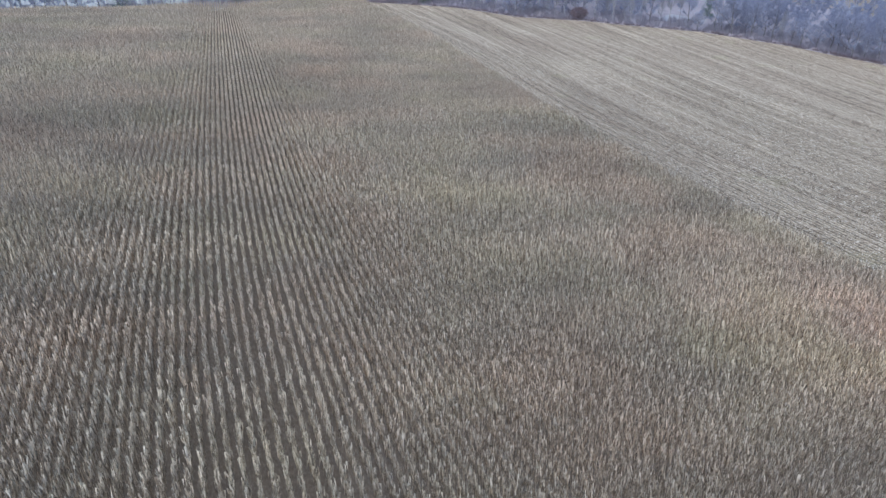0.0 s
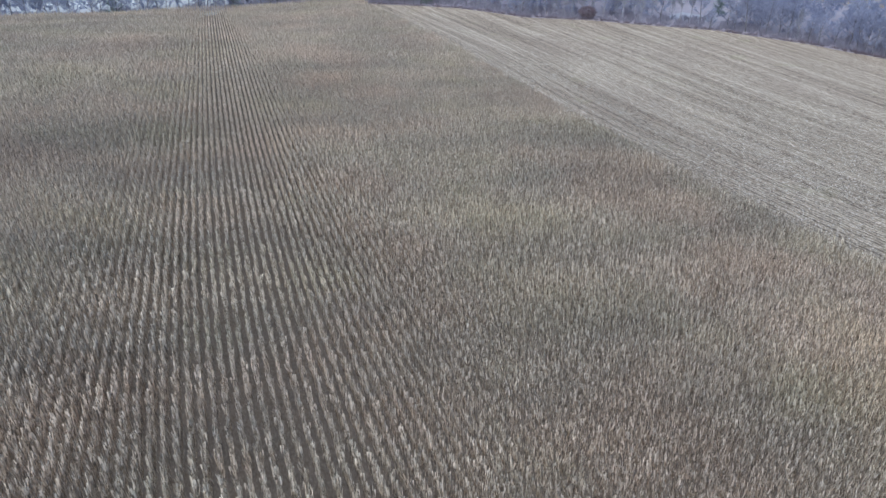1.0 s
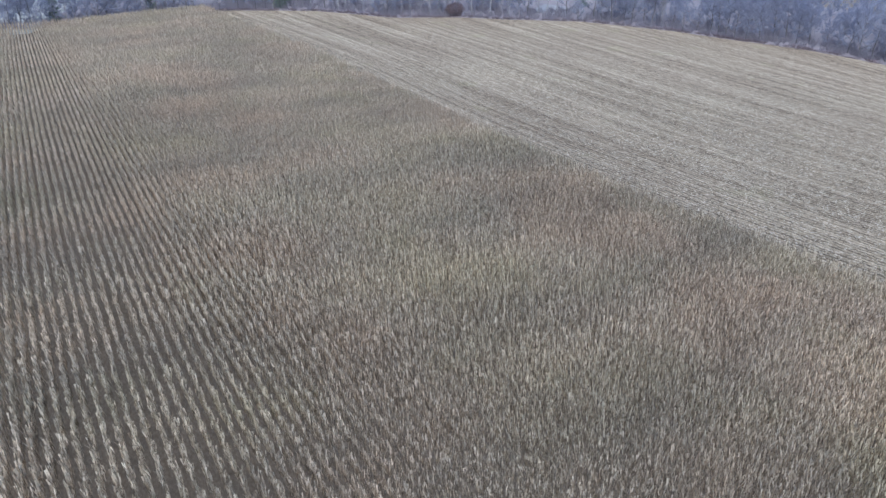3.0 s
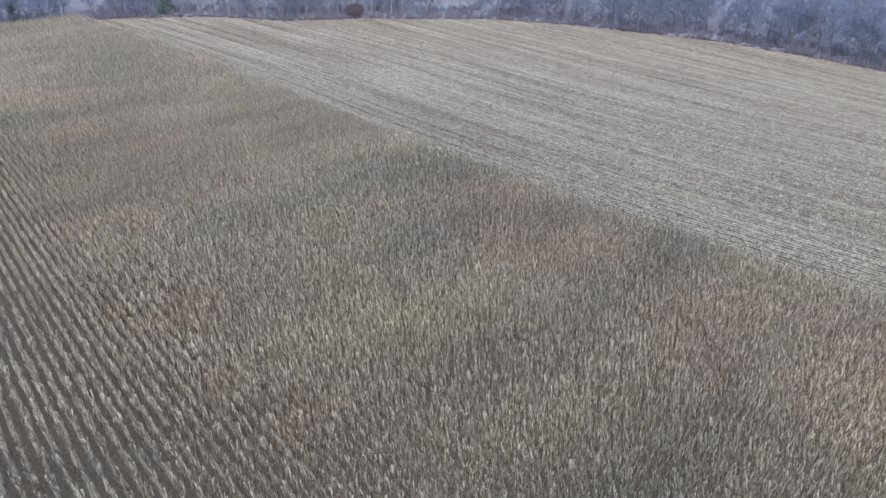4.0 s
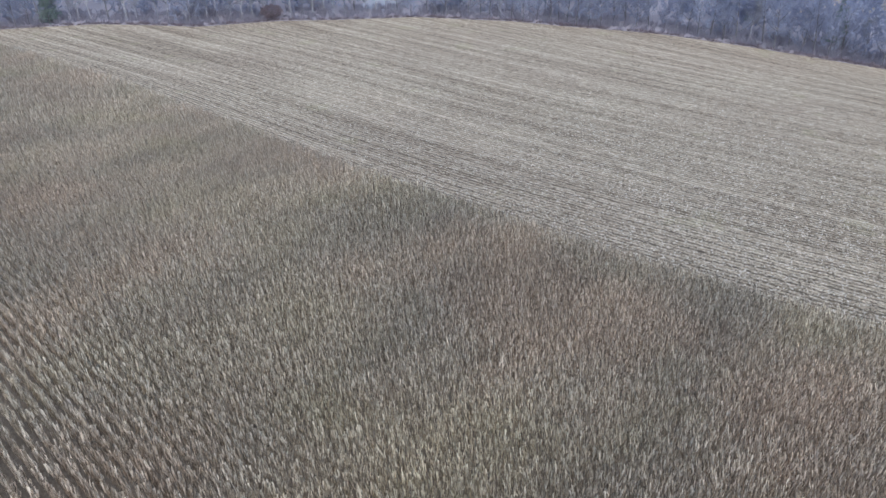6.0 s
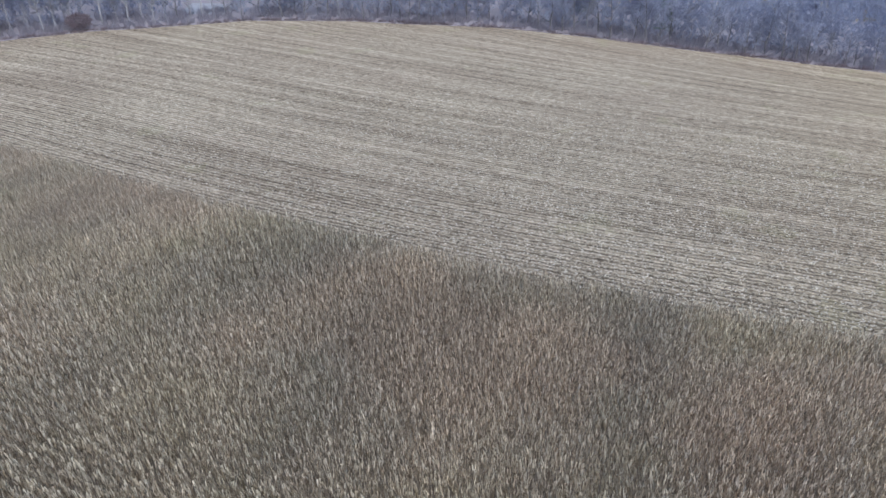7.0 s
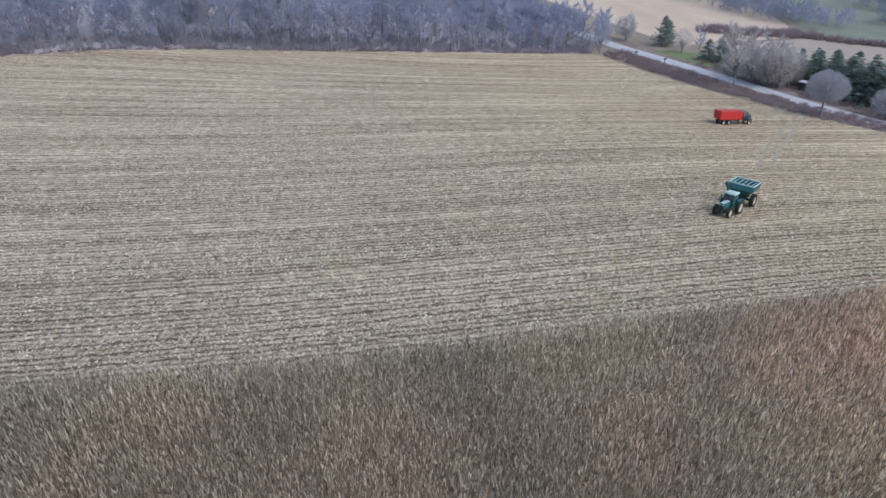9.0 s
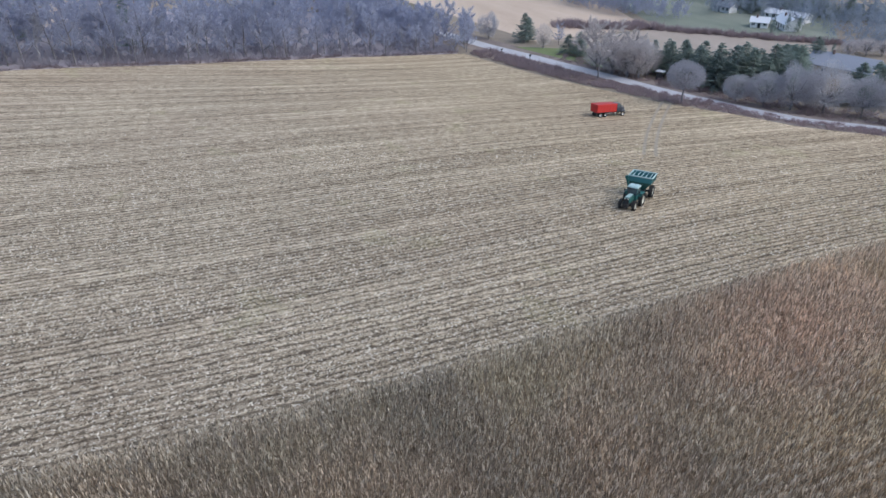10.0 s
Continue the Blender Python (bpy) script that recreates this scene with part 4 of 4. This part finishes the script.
def tractor(m):
    root = tagged(new("tractor"), "dark green farm tractor with a pale cab roof towing a cart", "tractor")
    part("chassis", merge(prism((0.7, 4.2, 0.55), (0, 0.2, 0.95), 0.05), prism((1.5, 0.35, 0.3), (0, 1.65, 0.75), 0.04), prism((1.7, 0.45, 0.45), (0, -1.2, 0.95), 0.05)), M["dark"], root)
    hood = part("hood", prism((0.95, 2.1, 0.85), (0, 1.45, 1.6), 0.10, (0.82, 0.96), (0, -0.04)), M["green_paint"], root)
    part("grille", merge(prism((0.74, 0.06, 0.72), (0, 2.51, 1.52), 0.02), *[prism((0.7, 0.03, 0.03), (0, 2.55, 1.25 + 0.1 * i), 0.0) for i in range(6)]), M["dark"], hood)
    for s in (-1, 1):
        part("headlight", prism((0.22, 0.05, 0.14), (s * 0.22, 2.53, 1.86), 0.02), M["lamp"], hood)
    # pale slab on the hood: the sky's reflection put into its colour
    part("bonnet_top", prism((0.62, 1.9, 0.05), (0, 1.42, 2.04), 0.02), M["pale_roof"], hood, "pale bonnet panel coloured like reflected sky")
    part("front_weight", merge(*[prism((0.11, 0.45, 0.5), (-0.33 + 0.13 * i, 2.75, 0.9), 0.02) for i in range(6)]), M["dark"], root)
    part("exhaust", merge(rod((0.42, 0.75, 1.7), (0.42, 0.75, 3.1), 0.06), rod((0.42, 0.75, 1.9), (0.42, 0.75, 2.6), 0.09)), M["dark"], root)
    cab = part("cab", merge(prism((1.55, 1.55, 0.75), (0, -0.35, 1.45), 0.06), *[rod((sx * 0.74, y0, 1.8), (sx * 0.68, y1, 2.95), 0.05) for sx in (-1, 1) for y0, y1 in ((0.38, 0.22), (-0.45, -0.45), (-1.1, -1.0))]), M["green_paint"], root)
    part("cab_roof", merge(prism((1.65, 1.75, 0.2), (0, -0.4, 3.02), 0.08, (0.92, 0.92)), prism((1.2, 1.2, 0.06), (0, -0.4, 3.13), 0.03)), M["pale_roof"], cab, "pale green cab roof")
    for n, size, at in (("windscreen", (1.38, 0.03, 1.1), (0, 0.30, 2.38)), ("rear_window", (1.38, 0.03, 1.1), (0, -1.05, 2.38)), ("side_window", (0.03, 1.28, 1.1), (-0.71, -0.38, 2.38)), ("side_window", (0.03, 1.28, 1.1), (0.71, -0.38, 2.38))):
        part(n, prism(size, at, 0.008), M["glass"], cab)
    for s in (-1, 1):
        part("mirror", merge(rod((s * 0.75, 0.3, 2.5), (s * 1.05, 0.4, 2.5), 0.02), prism((0.2, 0.05, 0.32), (s * 1.1, 0.4, 2.45), 0.02)), M["dark"], cab)
        part("fender", merge(prism((0.6, 1.5, 0.08), (s * 1.0, -1.15, 2.0), 0.03), prism((0.6, 0.08, 0.5), (s * 1.0, -0.42, 1.78), 0.03), prism((0.6, 0.08, 0.4), (s * 1.0, -1.88, 1.82), 0.03)), M["green_paint"], root)
        [part("step", prism((0.35, 0.3, 0.05), (s * 0.95, 0.15, 0.55 + 0.32 * i), 0.01), M["dark"], root) for i in range(3)]
        wheel(root, (s * 1.15, -1.15, 0.98), 0.98, 0.55, M["rim"], "rear_wheel", 18)
        wheel(root, (s * 0.98, 1.6, 0.72), 0.72, 0.45, M["rim"], "front_wheel", 16)
    part("hitch", merge(prism((0.25, 0.8, 0.12), (0, -2.1, 0.5), 0.02), rod((0.35, -1.6, 0.8), (0.35, -2.3, 0.55), 0.04), rod((-0.35, -1.6, 0.8), (-0.35, -2.3, 0.55), 0.04)), M["dark"], root)
    root.matrix_basis = m
    return root


def hollow(size_top, size_low, z0, z1, at_y, wall=0.08):
    """An open hopper with sloping sides and real wall thickness."""
    bm = bmesh.new()
    def ring(sx, sy, z):
        return [bm.verts.new((x * sx / 2, at_y + y * sy / 2, z)) for x, y in ((-1, -1), (1, -1), (1, 1), (-1, 1))]
    o0, o1 = ring(*size_low, z0), ring(*size_top, z1)
    i1, i0 = ring(size_top[0] - 2 * wall, size_top[1] - 2 * wall, z1), ring(size_low[0] - 2 * wall, size_low[1] - 2 * wall, z0 + wall)
    for p, q in ((o0, o1), (o1, i1), (i1, i0)):
        for k in range(4):
            bm.faces.new((p[k], p[(k + 1) % 4], q[(k + 1) % 4], q[k]))
    bm.faces.new(o0[::-1])
    bm.faces.new(i0)
    bmesh.ops.recalc_face_normals(bm, faces=bm.faces[:])
    return bm


def rim_frame(sx, sy, z, at_y, r):
    c = [(-sx / 2, at_y - sy / 2, z), (sx / 2, at_y - sy / 2, z), (sx / 2, at_y + sy / 2, z), (-sx / 2, at_y + sy / 2, z)]
    return merge(*[rod(c[k], c[(k + 1) % 4], r, 6) for k in range(4)])


def grain_cart(m):
    root = tagged(new("grain_cart"), "teal green grain cart with an open hopper behind the tractor", "grain cart")
    part("hopper", hollow((3.0, 2.7), (1.0, 1.3), 1.0, 2.2, 0), M["green_paint"], root)
    part("upper_box", hollow((3.1, 2.8), (3.0, 2.7), 2.2, 2.95, 0, 0.06), M["teal_paint"], root, "faded teal upper side boards")
    part("top_rim", rim_frame(3.1, 2.8, 2.97, 0, 0.09), M["pale_roof"], root, "pale weathered top rim")
    for i in range(5):
        x = -1.1 + i * 0.55
        part("roof_bar", rod((x, -1.38, 2.9), (x, 1.38, 2.9), 0.04, 6), M["pale_roof"], root)
    part("grain", prism((1.6, 1.6, 0.2), (0, 0, 1.45), 0.06, (0.5, 0.6)), M["grain"], root, "low heap of yellow corn")
    for s in (-1, 1):
        for y in (-1.1, -0.35, 0.4, 1.15):
            part("rib", prism((0.07, 0.09, 0.7), (s * 1.57, y, 2.56), 0.01), M["green_paint"], root)
    part("frame", merge(prism((1.3, 2.6, 0.2), (0, 0, 0.95), 0.03), rod((0, 1.0, 0.85), (0, 2.7, 0.55), 0.10), rod((0.6, 1.0, 0.85), (0, 2.3, 0.6), 0.06), rod((-0.6, 1.0, 0.85), (0, 2.3, 0.6), 0.06), prism((2.6, 0.25, 0.25), (0, -0.1, 0.8), 0.03)), M["dark"], root)
    part("auger", merge(rod((1.2, 1.2, 0.8), (1.7, 1.6, 2.7), 0.16, 12), prism((0.35, 0.4, 0.4), (1.72, 1.62, 2.75), 0.05)), M["green_paint"], root)
    for s in (-1, 1):
        wheel(root, (s * 1.4, -0.1, 0.82), 0.82, 0.55, M["rim"], "wheel", 18)
    root.matrix_basis = m
    return root


def grain_truck(m):
    root = tagged(new("grain_truck"), "red farm grain truck with a dark cab parked on stubble", "truck")
    part("frame", merge(prism((0.9, 8.0, 0.25), (0, 0, 0.85), 0.03), prism((2.2, 0.2, 0.25), (0, 4.05, 0.65), 0.04)), M["dark"], root)
    box = part("box", merge(hollow((2.5, 5.5), (2.4, 5.4), 1.1, 2.75, -1.35, 0.07)), M["red_paint"], root, "red steel grain box")
    part("top_rail", rim_frame(2.52, 5.52, 2.77, -1.35, 0.07), M["red_paint"], box)
    part("tarp", merge(*[prism((2.2, 0.62, 0.1), (0, -3.75 + 0.6 * i, 2.8 + 0.02 * (i % 2)), 0.04) for i in range(9)]), M["red_paint"], box, "red tarpaulin rolled over the grain box")
    for s in (-1, 1):
        for i in range(7):
            part("stake", prism((0.06, 0.1, 1.5), (s * 1.27, -3.9 + 0.85 * i, 1.92), 0.01), M["red_paint"], box)
    part("tailgate", prism((2.2, 0.06, 1.4), (0, -4.14, 1.95), 0.02), M["red_paint"], box)
    cab = part("cab", merge(prism((2.2, 1.5, 0.95), (0, 2.3, 1.55), 0.10), prism((2.1, 1.45, 0.8), (0, 2.25, 2.4), 0.10, (0.86, 0.72), (0, -0.05))), M["cab_paint"], root)
    part("windscreen", prism((1.75, 0.04, 0.6), (0, 2.86, 2.4), 0.01, (0.9, 1), (0, -0.16)), M["glass"], cab)
    for s in (-1, 1):
        part("side_window", prism((0.04, 0.9, 0.5), (s * 1.0, 2.25, 2.38), 0.01, (1, 0.8), (-s * 0.07, 0)), M["glass"], cab)
        part("headlight", lathe([(0, 0.001), (0.03, 0.12), (0.06, 0.001)], (s * 0.75, 4.0, 1.25), 12), M["lamp"], cab)
        part("mirror", merge(rod((s * 1.1, 2.8, 2.3), (s * 1.4, 2.85, 2.3), 0.02), prism((0.2, 0.06, 0.4), (s * 1.42, 2.85, 2.25), 0.02)), M["chrome"], cab)
        part("fender", prism((0.45, 1.25, 0.35), (s * 0.95, 3.4, 1.15), 0.12), M["cab_paint"], cab)
        part("fuel_tank", lathe([(-0.25, 0.001), (-0.25, 0.3), (0.25, 0.3), (0.25, 0.001)], (s * 0.85, 1.2, 0.75), 16), M["chrome"], root)
        wheel(root, (s * 1.02, 3.35, 0.52), 0.52, 0.32, M["chrome"], "front_wheel")
        for y in (-1.6, -2.9):
            wheel(root, (s * 0.95, y, 0.52), 0.52, 0.55, M["chrome"], "rear_wheel")
    part("hood", prism((1.5, 1.2, 0.75), (0, 3.5, 1.5), 0.12, (0.85, 0.95), (0, -0.05)), M["cab_paint"], cab)
    part("grille", merge(prism((1.0, 0.05, 0.6), (0, 4.11, 1.4), 0.02)), M["chrome"], cab)
    part("exhaust_stack", rod((0.95, 1.45, 0.9), (0.95, 1.45, 3.3), 0.07), M["chrome"], root)
    root.matrix_basis = m
    return root


tractor(slope_pose(94.4, 23.8, 35) @ Matrix.Scale(0.88, 4))
grain_cart(slope_pose(97.6, 20.0, 40))
grain_truck(slope_pose(141.8, -5.1, 184) @ Matrix.Scale(0.9, 4))


# ---- buildings ----
M.update({
    "grey_roof": m_plain("grey_blue_shingles", (0.34, 0.36, 0.41), 0.8, 0, 0.2, 0.3, 2.0),
    "white_wall": m_plain("white_siding", (0.78, 0.78, 0.77), 0.6, 0, 0.3, 0.12, 2.0),
    "tan_wall": m_plain("tan_siding", (0.45, 0.38, 0.30), 0.7, 0, 0.3, 0.15, 2.0),
    "brick": m_plain("chimney_brick", (0.22, 0.16, 0.14), 0.85, 0, 0.2, 0.3, 6.0),
    "white_roof": m_plain("white_metal_roof", (0.72, 0.74, 0.76), 0.4, 0.1, 0.4, 0.1, 1.0),
})


def gable(w, d, z, rise, over, thick=0.18):
    """Two roof slabs that meet in a ridge along x."""
    out = []
    for s in (-1, 1):
        bm = bmesh.new()
        half = w / 2 + over
        a = [(-half, 0, z + rise), (half, 0, z + rise), (half, s * (d / 2 + over), z - rise * over / (d / 2)), (-half, s * (d / 2 + over), z - rise * over / (d / 2))]
        low = [bm.verts.new(p) for p in a]
        high = [bm.verts.new((p[0], p[1], p[2] + thick)) for p in a]
        bm.faces.new(low[::-1])
        bm.faces.new(high)
        for k in range(4):
            bm.faces.new((low[k], low[(k + 1) % 4], high[(k + 1) % 4], high[k]))
        bmesh.ops.recalc_face_normals(bm, faces=bm.faces[:])
        out.append(bm)
    return merge(*out)


def walls(w, d, z, rise):
    bm = bmesh.new()
    pts = []
    for x in (-w / 2, w / 2):
        pts.append([bm.verts.new((x, y, h)) for y, h in ((-d / 2, -0.5), (d / 2, -0.5), (d / 2, z), (0, z + rise), (-d / 2, z))])
    a, b = pts
    bm.faces.new(a)
    bm.faces.new(b[::-1])
    for k in (0, 1, 4):
        bm.faces.new((a[k], a[(k + 1) % 5], b[(k + 1) % 5], b[k]))
    bmesh.ops.recalc_face_normals(bm, faces=bm.faces[:])
    return bm


def house(m, w, d, z, rise, wall, roof, label, name="house", openings=5):
    root = tagged(new(name), label, name.replace("_", " "))
    part("wall", walls(w, d, z, rise), wall, root)
    top = part("roof", gable(w, d, z, rise, 0.5), roof, root)
    part("chimney", prism((0.6, 0.6, 1.4), (w * 0.2, 0.4, z + rise + 0.2), 0.03), M["brick"], top)
    for s in (-1, 1):
        for i in range(openings):
            x = -w / 2 + w * (i + 0.5) / openings
            if i == openings // 2:
                door = part("door", prism((1.0, 0.1, 2.05), (x, s * (d / 2 + 0.03), 1.0), 0.02), M["dark"], root)
                part("door_frame", merge(prism((0.12, 0.14, 2.2), (x - 0.56, s * (d / 2 + 0.03), 1.05), 0.01), prism((0.12, 0.14, 2.2), (x + 0.56, s * (d / 2 + 0.03), 1.05), 0.01), prism((1.24, 0.14, 0.12), (x, s * (d / 2 + 0.03), 2.12), 0.01)), M["white_wall"], door)
            else:
                win = part("window", prism((1.1, 0.06, 1.2), (x, s * (d / 2 + 0.02), 1.6), 0.01), M["glass"], root)
                part("window_frame", merge(*[prism((0.1, 0.12, 1.4), (x + e * 0.6, s * (d / 2 + 0.03), 1.6), 0.01) for e in (-1, 0, 1)], *[prism((1.3, 0.12, 0.1), (x, s * (d / 2 + 0.03), 1.6 + e * 0.65), 0.01) for e in (-1, 1)]), M["white_wall"], win)
    root.matrix_basis = m
    return root


house(stand(165.1, -98.9, 20), 17, 10, 2.8, 2.6, M["tan_wall"], M["grey_roof"], "low house with a broad grey-blue roof among conifers")
house(stand(222.5, -137.3, -25), 11, 6, 2.6, 1.8, M["white_wall"], M["white_roof"], "white farmhouse with a pale roof in the valley")
house(stand(228.7, -130.3, 40), 6, 4.5, 2.2, 1.4, M["white_wall"], M["white_roof"], "small white farm shed beside the farmhouse", "shed", 3)
house(stand(258.5, -140.7, 10), 8, 5, 2.4, 1.6, M["white_wall"], M["grey_roof"], "distant white house below the woods", "house", 4)

house(stand(234.3, -149.5, 15), 16, 6, 2.4, 1.2, M["white_wall"], M["white_roof"], "long low white farm shed in the valley", "shed", 6)


def kiosk(m):
    root = tagged(new("roadside_stand"), "small dark roadside stand with a flat white roof", "stand")
    part("body", merge(prism((1.7, 1.5, 1.1), (0, 0, 0.5), 0.03), *[prism((0.12, 0.12, 1.3), (sx * 0.75, sy * 0.65, 1.5), 0.01) for sx in (-1, 1) for sy in (-1, 1)], prism((1.5, 0.1, 1.2), (0, 0.6, 1.5), 0.01)), M["dark"], root)
    part("roof", prism((2.3, 2.1, 0.18), (0, 0, 2.2), 0.03, (0.96, 0.96)), M["white_roof"], root)
    root.matrix_basis = m


kiosk(stand(173.8, -43.1, 30))


def mailbox(m):
    root = tagged(new("mailbox"), "dark mailbox on a wooden post at the roadside", "mailbox", "mailboxes")
    part("post", prism((0.14, 0.14, 1.3), (0, 0, 0.6), 0.01), M["bark"], root)
    shell = bmesh.new()
    half = [(math.cos(a) * 0.2, 1.42 + math.sin(a) * 0.2) for a in np.linspace(0, math.pi, 9)] + [(-0.2, 1.2), (0.2, 1.2)]
    ends = [[shell.verts.new((x, y, z)) for x, z in half] for y in (-0.35, 0.35)]
    shell.faces.new(ends[0])
    shell.faces.new(ends[1][::-1])
    for k in range(len(half)):
        shell.faces.new((ends[0][k], ends[0][(k + 1) % len(half)], ends[1][(k + 1) % len(half)], ends[1][k]))
    bmesh.ops.recalc_face_normals(shell, faces=shell.faces[:])
    part("box", shell, M["dark"], root)
    part("flag", prism((0.03, 0.2, 0.3), (0.24, 0.1, 1.65), 0.005), M["white_wall"], root, "small white flag")
    root.matrix_basis = m
    return root


box_one = mailbox(stand(206.2, -22.1, 20))
copy_thing(box_one, stand(216.3, -17.9, 24))
